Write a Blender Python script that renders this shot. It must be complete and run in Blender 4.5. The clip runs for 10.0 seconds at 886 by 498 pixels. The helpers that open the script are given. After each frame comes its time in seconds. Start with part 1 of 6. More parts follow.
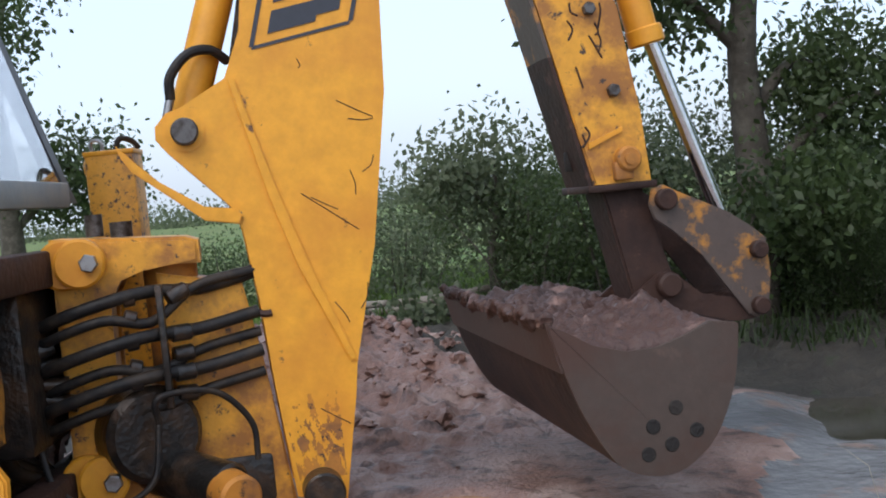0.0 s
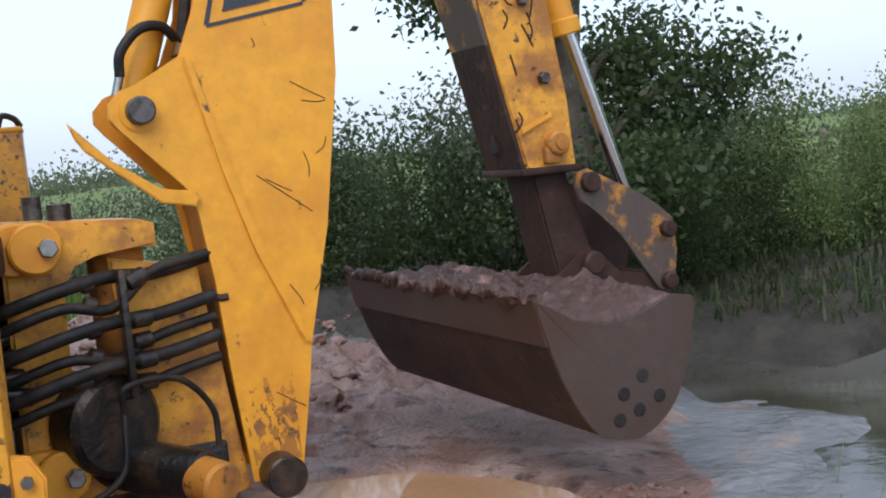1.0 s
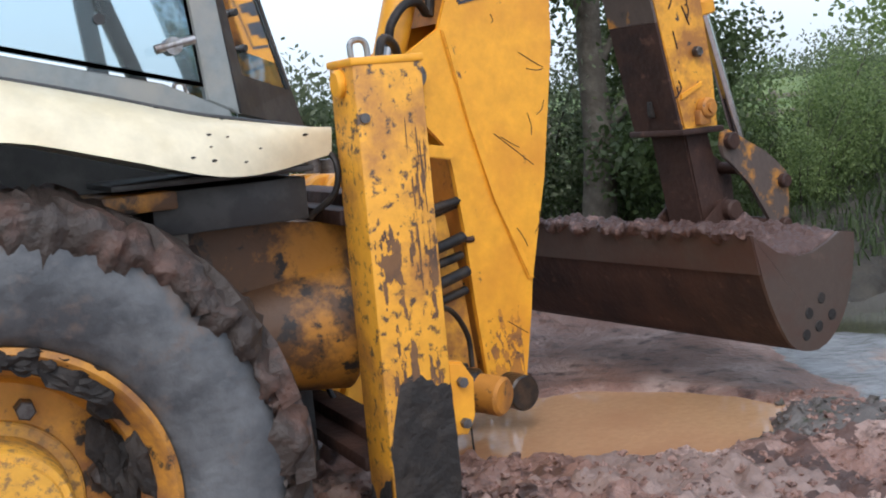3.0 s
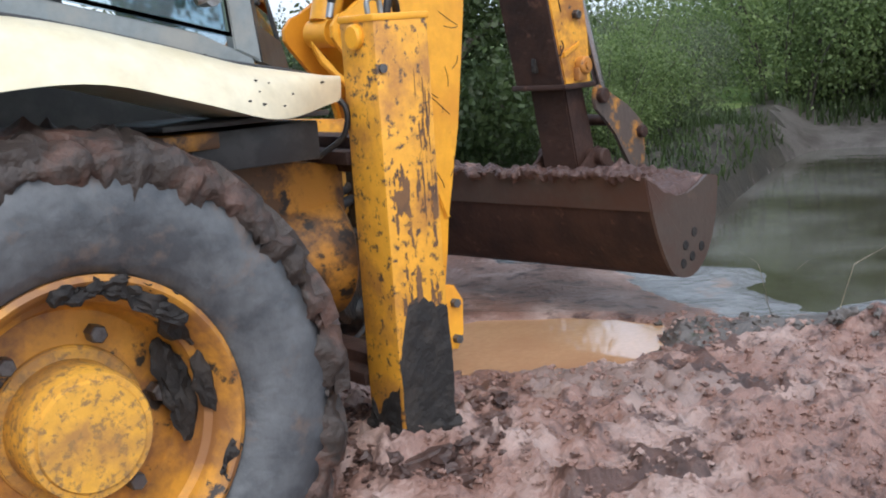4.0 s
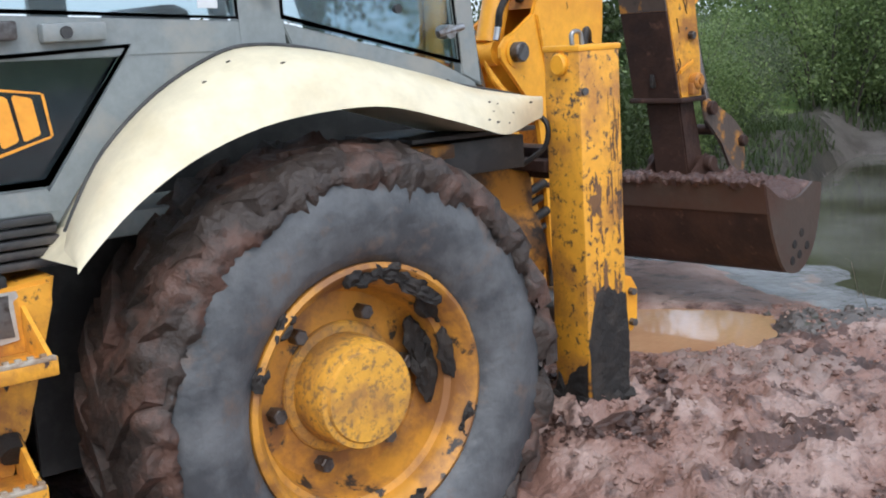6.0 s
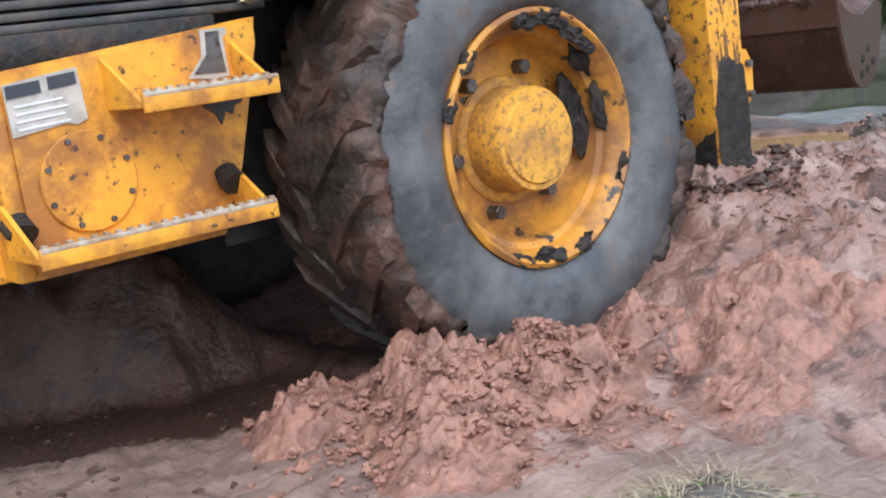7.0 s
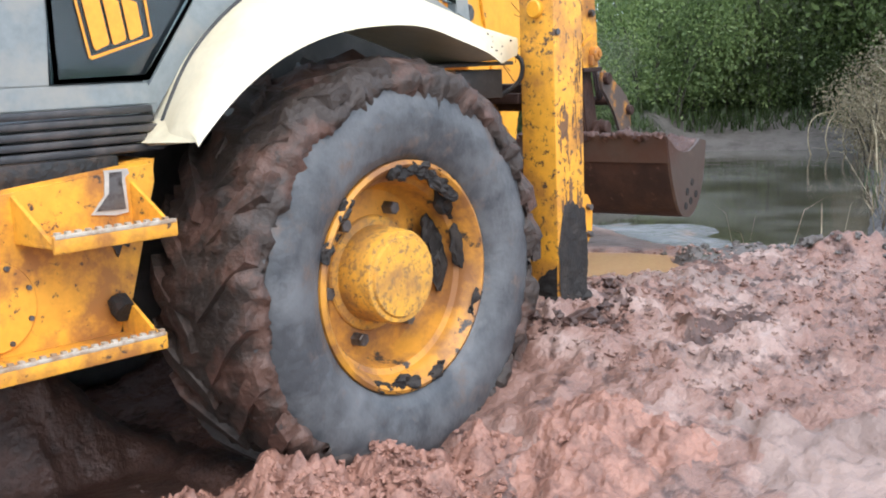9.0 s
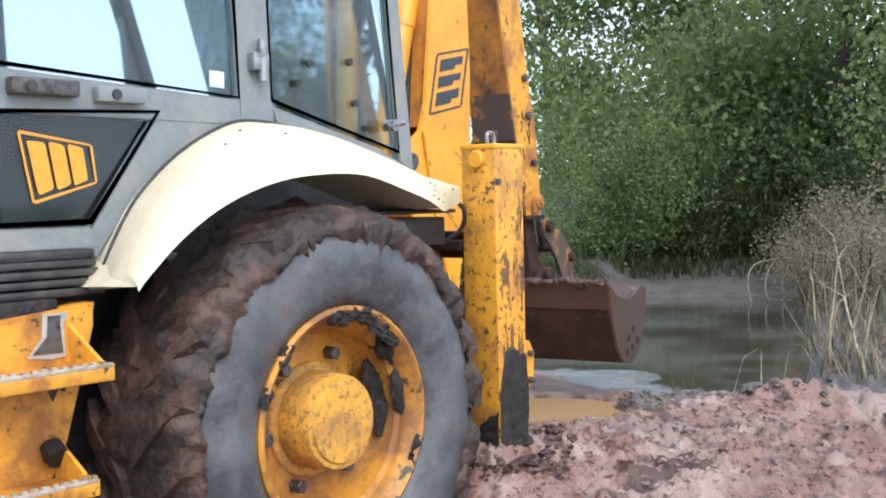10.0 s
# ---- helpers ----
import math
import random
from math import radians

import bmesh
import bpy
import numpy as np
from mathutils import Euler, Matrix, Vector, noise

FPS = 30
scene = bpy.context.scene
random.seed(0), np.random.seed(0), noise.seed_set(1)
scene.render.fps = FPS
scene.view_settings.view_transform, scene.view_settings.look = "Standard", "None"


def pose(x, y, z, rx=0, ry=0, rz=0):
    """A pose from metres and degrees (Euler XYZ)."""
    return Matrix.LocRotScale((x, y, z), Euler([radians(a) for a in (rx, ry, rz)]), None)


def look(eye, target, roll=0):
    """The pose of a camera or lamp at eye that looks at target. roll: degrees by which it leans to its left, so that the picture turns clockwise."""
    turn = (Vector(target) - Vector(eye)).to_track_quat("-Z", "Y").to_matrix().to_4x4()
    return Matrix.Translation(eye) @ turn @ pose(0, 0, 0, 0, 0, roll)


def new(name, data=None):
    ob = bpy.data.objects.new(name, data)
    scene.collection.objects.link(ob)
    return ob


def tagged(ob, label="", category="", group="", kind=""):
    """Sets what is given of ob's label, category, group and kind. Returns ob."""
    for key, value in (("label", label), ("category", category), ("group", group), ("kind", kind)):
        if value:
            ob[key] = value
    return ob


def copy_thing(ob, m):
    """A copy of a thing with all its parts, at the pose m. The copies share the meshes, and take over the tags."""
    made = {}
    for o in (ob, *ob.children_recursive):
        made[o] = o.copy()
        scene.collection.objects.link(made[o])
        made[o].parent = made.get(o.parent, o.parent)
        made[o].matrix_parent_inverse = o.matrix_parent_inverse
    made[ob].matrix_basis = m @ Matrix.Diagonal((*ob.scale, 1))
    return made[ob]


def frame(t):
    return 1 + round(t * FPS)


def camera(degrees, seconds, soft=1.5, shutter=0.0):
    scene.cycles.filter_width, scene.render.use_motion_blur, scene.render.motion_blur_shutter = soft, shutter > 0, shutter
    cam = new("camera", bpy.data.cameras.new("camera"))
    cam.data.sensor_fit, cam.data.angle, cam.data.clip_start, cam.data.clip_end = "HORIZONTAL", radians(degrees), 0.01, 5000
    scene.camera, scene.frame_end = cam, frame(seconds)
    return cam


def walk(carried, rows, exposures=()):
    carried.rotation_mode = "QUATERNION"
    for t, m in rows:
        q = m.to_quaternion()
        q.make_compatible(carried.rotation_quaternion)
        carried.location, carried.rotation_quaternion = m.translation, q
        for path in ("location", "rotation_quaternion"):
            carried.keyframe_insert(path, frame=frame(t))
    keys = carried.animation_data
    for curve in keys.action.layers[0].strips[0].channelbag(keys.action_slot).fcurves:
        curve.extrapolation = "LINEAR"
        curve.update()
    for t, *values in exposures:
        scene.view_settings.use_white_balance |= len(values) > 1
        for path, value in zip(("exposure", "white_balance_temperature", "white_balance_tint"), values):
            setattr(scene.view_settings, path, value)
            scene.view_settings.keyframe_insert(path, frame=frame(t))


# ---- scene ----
cam = camera(40.9, 10.0, soft=1.9)
PATH = [
    (0, look((2.178, -2.630, 1.357), (2.227, -0.633, 1.263), -5.82)),
    (0.5, look((1.680, -2.673, 1.430), (2.062, -0.714, 1.298), -5.69)),
    (1, look((1.372, -2.586, 1.431), (1.916, -0.669, 1.261), -5.46)),
    (1.5, look((0.957, -2.522, 1.530), (1.686, -0.675, 1.286), -5.84)),
    (2, look((0.531, -2.528, 1.620), (1.335, -0.718, 1.340), -3.44)),
    (2.5, look((0.246, -2.615, 1.540), (1.060, -0.805, 1.294), -4.52)),
    (2.7, look((0.113, -2.648, 1.527), (0.924, -0.836, 1.283), -4.98)),
    (3.8, look((-0.824, -2.681, 1.543), (0.260, -1.029, 1.236), -4.87)),
    (4, look((-0.966, -2.636, 1.581), (0.234, -1.075, 1.229), -4.03)),
    (4.5, look((-1.263, -2.680, 1.655), (0.037, -1.205, 1.289), -2.67)),
    (5, look((-1.424, -2.679, 1.719), (-0.128, -1.188, 1.410), -1.41)),
    (5.5, look((-1.595, -2.707, 1.765), (-0.355, -1.163, 1.485), -1.09)),
    (6, look((-1.806, -2.728, 1.724), (-0.612, -1.164, 1.364), -3.26)),
    (6.2, look((-1.858, -2.734, 1.673), (-0.703, -1.166, 1.218), -4.14)),
    (7.3, look((-2.636, -2.506, 0.970), (-1.376, -0.991, 0.627), -7.89)),
    (7.5, look((-2.636, -2.565, 1.148), (-1.388, -1.065, 0.710), -4.61)),
    (8, look((-2.724, -2.611, 1.377), (-1.404, -1.196, 0.873), -4.17)),
    (8.5, look((-2.798, -2.660, 1.408), (-1.406, -1.296, 0.957), -3.12)),
    (9, look((-2.795, -2.707, 1.434), (-1.337, -1.377, 1.111), -2.06)),
    (9.5, look((-2.799, -2.725, 1.465), (-1.284, -1.431, 1.287), -0.63)),
    (10, look((-2.801, -2.746, 1.447), (-1.263, -1.470, 1.360), -1.31)),
]
walk(cam, PATH, [(0.0, -0.2, 5950, 12), (1.5, -0.06, 5950, 12), (2.5, -0.02, 5950, 12), (4.5, 0.23, 5900, 10), (6.0, 0.12, 5900, 10), (7.5, 0.60, 5900, 10), (9.0, 0.66, 5900, 10), (10.0, 0.52, 5900, 10)])

# ---------------------------------------------------------------- light
world = bpy.data.worlds.new("overcast_sky")
scene.world = world
world.use_nodes = True
wn, wl = world.node_tree.nodes, world.node_tree.links
wn.clear()
w_out = wn.new("ShaderNodeOutputWorld")
w_bg = wn.new("ShaderNodeBackground")
w_sky = wn.new("ShaderNodeTexSky")
w_sky.sky_type = "NISHITA"
w_sky.sun_disc = False
w_sky.sun_elevation = radians(48)
w_sky.sun_rotation = radians(200)
w_sky.dust_density = 4.0
w_mix = wn.new("ShaderNodeMix")
w_mix.data_type = "RGBA"
w_mix.inputs[0].default_value = 0.10
w_mix.inputs[6].default_value = (0.86, 0.94, 1.01, 1)
wl.new(w_sky.outputs[0], w_mix.inputs[7])
wl.new(w_mix.outputs[2], w_bg.inputs[0])
w_bg.inputs[1].default_value = 1.0
wl.new(w_bg.outputs[0], w_out.inputs[0])

sun_data = bpy.data.lights.new("sun", "SUN")
sun_data.energy = 1.1
sun_data.angle = radians(25)
sun_data.color = (1.0, 0.96, 0.9)
sun = new("sun", sun_data)
sun.matrix_world = look((-6, -9, 12), (0, 0, 0))


# ---------------------------------------------------------------- materials
def mat(name, base, rough=0.6, metal=0.0, second=None, scale=6.0, lo=0.45, hi=0.62, third=None, scale3=40.0, lo3=0.6, hi3=0.68, bump=0.2, bscale=60.0, spec=0.5, rough2=None, detail=8.0):
    """Procedural surface: base colour, broad stains of a second colour, small marks of a third, fine relief."""
    m = bpy.data.materials.new(name)
    m.use_nodes = True
    n, l = m.node_tree.nodes, m.node_tree.links
    bsdf = n["Principled BSDF"]
    co = n.new("ShaderNodeTexCoord")

    def noise_ramp(sc, a, b, seed):
        mp = n.new("ShaderNodeMapping")
        mp.inputs[1].default_value = (seed, seed * 0.7, seed * 1.3)
        l.new(co.outputs["Object"], mp.inputs[0])
        t = n.new("ShaderNodeTexNoise")
        t.inputs["Scale"].default_value = sc
        t.inputs["Detail"].default_value = detail
        t.inputs["Roughness"].default_value = 0.65
        l.new(mp.outputs[0], t.inputs["Vector"])
        r = n.new("ShaderNodeMapRange")
        r.inputs[1].default_value, r.inputs[2].default_value = a, b
        l.new(t.outputs[0], r.inputs[0])
        return r.outputs[0]

    def blend(fac, a, b):
        x = n.new("ShaderNodeMix")
        x.data_type = "RGBA"
        l.new(fac, x.inputs[0])
        for sock, c in ((x.inputs[6], a), (x.inputs[7], b)):
            if isinstance(c, tuple):
                sock.default_value = (*c, 1)
            else:
                l.new(c, sock)
        return x.outputs[2]

    fine = noise_ramp(bscale * 0.6, 0.3, 0.7, 5.1)
    col = blend(fine, tuple(c * 0.88 for c in base), tuple(min(1, c * 1.1) for c in base))
    if second:
        f2 = noise_ramp(scale, lo, hi, 1.7)
        col = blend(f2, col, second)
        if rough2 is not None:
            rr = n.new("ShaderNodeMapRange")
            rr.inputs[3].default_value, rr.inputs[4].default_value = rough, rough2
            l.new(f2, rr.inputs[0])
            l.new(rr.outputs[0], bsdf.inputs["Roughness"])
    if third:
        col = blend(noise_ramp(scale3, lo3, hi3, 9.3), col, third)
    l.new(col, bsdf.inputs["Base Color"])
    if rough2 is None:
        bsdf.inputs["Roughness"].default_value = rough
    bsdf.inputs["Metallic"].default_value = metal
    bsdf.inputs["Specular IOR Level"].default_value = spec
    if bump:
        bt = n.new("ShaderNodeTexNoise")
        bt.inputs["Scale"].default_value = bscale
        bt.inputs["Detail"].default_value = 8.0
        l.new(co.outputs["Object"], bt.inputs["Vector"])
        bp = n.new("ShaderNodeBump")
        bp.inputs["Strength"].default_value = bump
        bp.inputs["Distance"].default_value = 0.6 / bscale
        l.new(bt.outputs[0], bp.inputs["Height"])
        l.new(bp.outputs[0], bsdf.inputs["Normal"])
    return m


def leaf_mat(name, a, b):
    """Leaves: shade drifts from clump to clump and a little from leaf to leaf."""
    m = bpy.data.materials.new(name)
    m.use_nodes = True
    n, l = m.node_tree.nodes, m.node_tree.links
    bsdf = n["Principled BSDF"]
    g = n.new("ShaderNodeNewGeometry")
    co = n.new("ShaderNodeTexCoord")
    t = n.new("ShaderNodeTexNoise")
    t.inputs["Scale"].default_value = 1.6
    t.inputs["Detail"].default_value = 3.0
    l.new(co.outputs["Object"], t.inputs["Vector"])
    r = n.new("ShaderNodeMapRange")
    r.inputs[1].default_value, r.inputs[2].default_value = 0.32, 0.68
    l.new(t.outputs[0], r.inputs[0])
    k = n.new("ShaderNodeMix")
    k.inputs[0].default_value = 0.42
    l.new(r.outputs[0], k.inputs[2])
    l.new(g.outputs["Random Per Island"], k.inputs[3])
    x = n.new("ShaderNodeMix")
    x.data_type = "RGBA"
    l.new(k.outputs[0], x.inputs[0])
    x.inputs[6].default_value, x.inputs[7].default_value = (*a, 1), (*b, 1)
    l.new(x.outputs[2], bsdf.inputs["Base Color"])
    bsdf.inputs["Roughness"].default_value = 0.5
    tr = n.new("ShaderNodeBsdfTranslucent")
    l.new(x.outputs[2], tr.inputs[0])
    ms = n.new("ShaderNodeMixShader")
    ms.inputs[0].default_value = 0.5
    l.new(bsdf.outputs[0], ms.inputs[1])
    l.new(tr.outputs[0], ms.inputs[2])
    l.new(ms.outputs[0], n["Material Output"].inputs[0])
    return m


YELLOW = (0.78, 0.36, 0.022)
paint = mat("yellow_paint", YELLOW, 0.42, second=(0.62, 0.25, 0.02), scale=2.2, lo=0.46, hi=0.70, third=(0.14, 0.065, 0.03), scale3=13, lo3=0.66, hi3=0.71, bump=0.05, bscale=30)
paint_worn = mat("worn_yellow_paint", (0.72, 0.34, 0.028), 0.5, second=(0.34, 0.14, 0.03), scale=5.0, lo=0.46, hi=0.60, third=(0.06, 0.038, 0.028), scale3=26, lo3=0.60, hi3=0.66, bump=0.12, bscale=35)
paint_rusty = mat("rust_streaked_yellow_paint", (0.52, 0.21, 0.025), 0.6, second=(0.15, 0.07, 0.035), scale=4, lo=0.45, hi=0.66, third=(0.04, 0.028, 0.022), scale3=20, lo3=0.60, hi3=0.66, bump=0.15, bscale=40)
brown_steel = mat("rusty_brown_steel", (0.050, 0.025, 0.018), 0.6, second=(0.024, 0.013, 0.011), scale=4, third=(0.12, 0.062, 0.045), scale3=12, lo3=0.60, hi3=0.72, bump=0.3, bscale=40, spec=0.3)
bucket_steel = mat("mud_stained_bucket_steel", (0.074, 0.053, 0.043), 0.45, second=(0.070, 0.036, 0.026), scale=3, third=(0.14, 0.09, 0.07), scale3=8, lo3=0.62, hi3=0.75, bump=0.12, bscale=50)
# wet mud at the foot; in the hollow its dark also paints shade
wet_mud_and_shade = mat("wet_brown_mud_and_shade", (0.088, 0.046, 0.034), 0.5, second=(0.045, 0.026, 0.021), scale=7, bump=0.7, bscale=38)
bucket_mud = mat("crumbly_red_mud", (0.068, 0.034, 0.026), 0.5, second=(0.23, 0.14, 0.115), scale=9, lo=0.58, hi=0.70, bump=0.8, bscale=45)
leg_paint = mat("weathered_leg_paint", (0.72, 0.34, 0.028), 0.5, second=(0.40, 0.175, 0.035), scale=5.0, lo=0.47, hi=0.62, third=(0.085, 0.05, 0.03), scale3=36, lo3=0.555, hi3=0.63, bump=0.15, bscale=35)
rim_paint = mat("dirty_rim_paint", (0.55, 0.25, 0.028), 0.5, second=(0.24, 0.105, 0.032), scale=4.2, lo=0.44, hi=0.58, third=(0.035, 0.026, 0.02), scale3=7, lo3=0.60, hi3=0.64, bump=0.15, bscale=35)
hub_paint = mat("flecked_hub_paint", (0.66, 0.34, 0.04), 0.55, second=(0.38, 0.19, 0.05), scale=6, lo=0.45, hi=0.6, third=(0.27, 0.15, 0.05), scale3=44, lo3=0.5, hi3=0.6, bump=0.25, bscale=40)
link_paint = mat("worn_link_paint", (0.085, 0.062, 0.052), 0.5, second=(0.46, 0.20, 0.03), scale=5, lo=0.52, hi=0.60, third=(0.05, 0.04, 0.035), scale3=16, lo3=0.6, hi3=0.66, bump=0.15, bscale=40)
# dirty paint, darkened further for the shade of wheel and mudguard
frame_grime_shade = mat("dirty_shaded_frame_paint", (0.10, 0.05, 0.022), 0.5, second=(0.42, 0.185, 0.024), scale=4.5, lo=0.47, hi=0.58, third=(0.02, 0.016, 0.014), scale3=11, lo3=0.55, hi3=0.62, bump=0.2, bscale=40)
rust_film = mat("rubbed_rust_film", (0.17, 0.085, 0.035), 0.6, second=(0.08, 0.045, 0.028), scale=14, bump=0.2, bscale=50)
worn_edge = mat("scuffed_bare_step_edge", (0.42, 0.37, 0.30), 0.5, second=(0.26, 0.17, 0.10), scale=22, bump=0.3, bscale=70)
grease = mat("black_grease", (0.012, 0.011, 0.010), 0.3, second=(0.05, 0.03, 0.018), scale=12, bump=0.4, bscale=50)
black_mud = mat("black_clay", (0.012, 0.010, 0.009), 0.75, second=(0.028, 0.022, 0.018), scale=14, bump=0.7, bscale=60)
rubber_hose = mat("black_hose_rubber", (0.013, 0.012, 0.012), 0.5, second=(0.04, 0.03, 0.022), scale=15, bump=0.2, bscale=80, spec=0.3)
tyre_rubber = mat("clay_filmed_tyre_rubber", (0.050, 0.054, 0.060), 0.36, second=(0.125, 0.130, 0.136), scale=5.5, lo=0.40, hi=0.66, third=(0.13, 0.10, 0.085), scale3=9, lo3=0.56, hi3=0.70, bump=0.3, bscale=22, rough2=0.62)
tyre_mud = mat("mud_caked_tread", (0.036, 0.026, 0.021), 0.6, second=(0.095, 0.050, 0.036), scale=4.5, lo=0.48, hi=0.62, third=(0.03, 0.024, 0.021), scale3=13, bump=0.8, bscale=30)
cream = mat("cream_paint", (0.66, 0.59, 0.42), 0.38, second=(0.54, 0.45, 0.27), scale=3, lo=0.5, hi=0.8, third=(0.18, 0.14, 0.1), scale3=14, lo3=0.735, hi3=0.75, bump=0.04, bscale=25)
grey_paint = mat("grey_cab_paint", (0.20, 0.225, 0.23), 0.5, second=(0.26, 0.26, 0.24), scale=5, bump=0.06, bscale=60)
black_trim = mat("black_rubber_trim", (0.025, 0.026, 0.028), 0.5, second=(0.05, 0.05, 0.05), scale=10, bump=0.1)
plastic_black = mat("black_ribbed_plastic", (0.03, 0.031, 0.034), 0.4, second=(0.08, 0.07, 0.065), scale=6, bump=0.1)
steel = mat("dull_steel", (0.36, 0.37, 0.38), 0.35, 0.9, second=(0.16, 0.13, 0.11), scale=12, bump=0.05)
bolt_steel = mat("grimy_bolt_steel", (0.13, 0.125, 0.125), 0.45, 0.6, second=(0.05, 0.04, 0.035), scale=20, bump=0.1)
chrome = mat("chrome_rod", (0.62, 0.64, 0.66), 0.16, 1.0, bump=0)
decal_dark = mat("dark_decal_print", (0.035, 0.04, 0.055), 0.45, bump=0.02)
decal_yellow = mat("orange_decal_print", (0.78, 0.33, 0.03), 0.45, second=(0.5, 0.22, 0.04), scale=14, lo=0.6, hi=0.7, bump=0.02)
sticker_grey = mat("faded_grey_sticker", (0.36, 0.34, 0.31), 0.55, second=(0.48, 0.46, 0.42), scale=12, bump=0.03)
sticker_white = mat("white_sticker", (0.6, 0.63, 0.65), 0.5, bump=0.02)
wood = mat("weathered_wood", (0.26, 0.23, 0.19), 0.8, second=(0.12, 0.1, 0.08), scale=9, bump=0.4)
bark = mat("dark_bark", (0.06, 0.05, 0.038), 0.85, second=(0.1, 0.09, 0.07), scale=9, bump=0.6, bscale=30)
straw = mat("dry_straw", (0.42, 0.36, 0.24), 0.8, second=(0.25, 0.2, 0.12), scale=20, bump=0.1)
mud = mat("pink_brown_mud", (0.220, 0.125, 0.096), 0.36, second=(0.36, 0.262, 0.225), scale=2.6, lo=0.50, hi=0.66, third=(0.075, 0.042, 0.034), scale3=10.0, lo3=0.52, hi3=0.64, bump=1.0, bscale=40, rough2=0.55)
grey_mud = mat("grey_silt", (0.21, 0.215, 0.222), 0.25, second=(0.14, 0.14, 0.142), scale=2.2, third=(0.27, 0.20, 0.17), scale3=4.0, lo3=0.55, hi3=0.66, bump=0.5, bscale=22)
earth = mat("dark_bank_earth", (0.115, 0.103, 0.094), 0.6, second=(0.060, 0.051, 0.045), scale=4, third=(0.035, 0.042, 0.022), scale3=9, bump=0.9, bscale=25)
grass_ground = mat("meadow", (0.10, 0.165, 0.035), 0.9, second=(0.17, 0.19, 0.06), scale=0.7, third=(0.06, 0.09, 0.025), scale3=6, bump=0.8, bscale=20)
leaf_dark = leaf_mat("dark_leaves", (0.028, 0.048, 0.016), (0.095, 0.135, 0.045))
leaf_mid = leaf_mat("green_leaves", (0.065, 0.11, 0.032), (0.27, 0.35, 0.125))
leaf_grey = leaf_mat("grey_green_leaves", (0.065, 0.09, 0.045), (0.19, 0.22, 0.12))

glass = bpy.data.materials.new("tinted_glass")
glass.use_nodes = True
gb = glass.node_tree.nodes["Principled BSDF"]
gb.inputs["Base Color"].default_value = (0.52, 0.64, 0.69, 1)
gb.inputs["Roughness"].default_value = 0.04
gb.inputs["Transmission Weight"].default_value = 1.0
gb.inputs["IOR"].default_value = 1.45

water = bpy.data.materials.new("murky_pond_water")
water.use_nodes = True
wnn, wll = water.node_tree.nodes, water.node_tree.links
wb = wnn["Principled BSDF"]
wb.inputs["Roughness"].default_value = 0.06
w_co = wnn.new("ShaderNodeTexCoord")
w_n1 = wnn.new("ShaderNodeTexNoise")
w_n1.inputs["Scale"].default_value = 1.3
w_n1.inputs["Detail"].default_value = 7
wll.new(w_co.outputs["Object"], w_n1.inputs["Vector"])
w_rp = wnn.new("ShaderNodeValToRGB")
w_rp.color_ramp.elements[0].position, w_rp.color_ramp.elements[0].color = 0.40, (0.055, 0.050, 0.037, 1)
w_rp.color_ramp.elements[1].position, w_rp.color_ramp.elements[1].color = 0.68, (0.15, 0.145, 0.13, 1)
wll.new(w_n1.outputs[0], w_rp.inputs[0])
wll.new(w_rp.outputs[0], wb.inputs["Base Color"])
w_n2 = wnn.new("ShaderNodeTexNoise")
w_n2.inputs["Scale"].default_value = 5
w_n2.inputs["Detail"].default_value = 4
wll.new(w_co.outputs["Object"], w_n2.inputs["Vector"])
w_bp = wnn.new("ShaderNodeBump")
w_bp.inputs["Strength"].default_value = 0.09
w_bp.inputs["Distance"].default_value = 0.05
wll.new(w_n2.outputs[0], w_bp.inputs["Height"])
wll.new(w_bp.outputs[0], wb.inputs["Normal"])
puddle_water = mat("orange_puddle_water", (0.46, 0.27, 0.145), 0.05, second=(0.40, 0.22, 0.12), scale=1.5, bump=0.0)


# ---------------------------------------------------------------- building helpers
def mesh_object(name, bm, material, smooth=None):
    me = bpy.data.meshes.new(name)
    bmesh.ops.recalc_face_normals(bm, faces=bm.faces[:])
    bm.to_mesh(me)
    bm.free()
    me.materials.append(material)
    if smooth is not None:
        me.polygons.foreach_set("use_smooth", [True] * len(me.polygons))
        me.set_sharp_from_angle(angle=radians(smooth))
    return new(name, me)


def thing(name, base, label, category, group="", kind=""):
    ob = new(name)
    ob.location = base
    return tagged(ob, label, category, group, kind)


def top(ob):
    """Where a part's chain of parents stands, so that parts keep world coordinates."""
    p = Vector((0, 0, 0))
    while ob:
        p += ob.location
        ob = ob.parent
    return p


def part(name, bm, material, parent, label="", smooth=35):
    ob = mesh_object(name, bm, material, smooth)
    ob.parent = parent
    ob.location = -top(parent)
    if label:
        ob["label"] = label
    return ob


def B():
    return bmesh.new()


def solid(bm, rings, caps=True, closed=True):
    """Skin a row of rings of points."""
    vs = [[bm.verts.new(p) for p in ring] for ring in rings]
    k = len(vs[0])
    for a, b in zip(vs, vs[1:]):
        for i in range(k if closed else k - 1):
            j = (i + 1) % k
            bm.faces.new((a[i], a[j], b[j], b[i]))
    if caps:
        bm.faces.new(vs[0][::-1])
        bm.faces.new(vs[-1])
    return vs


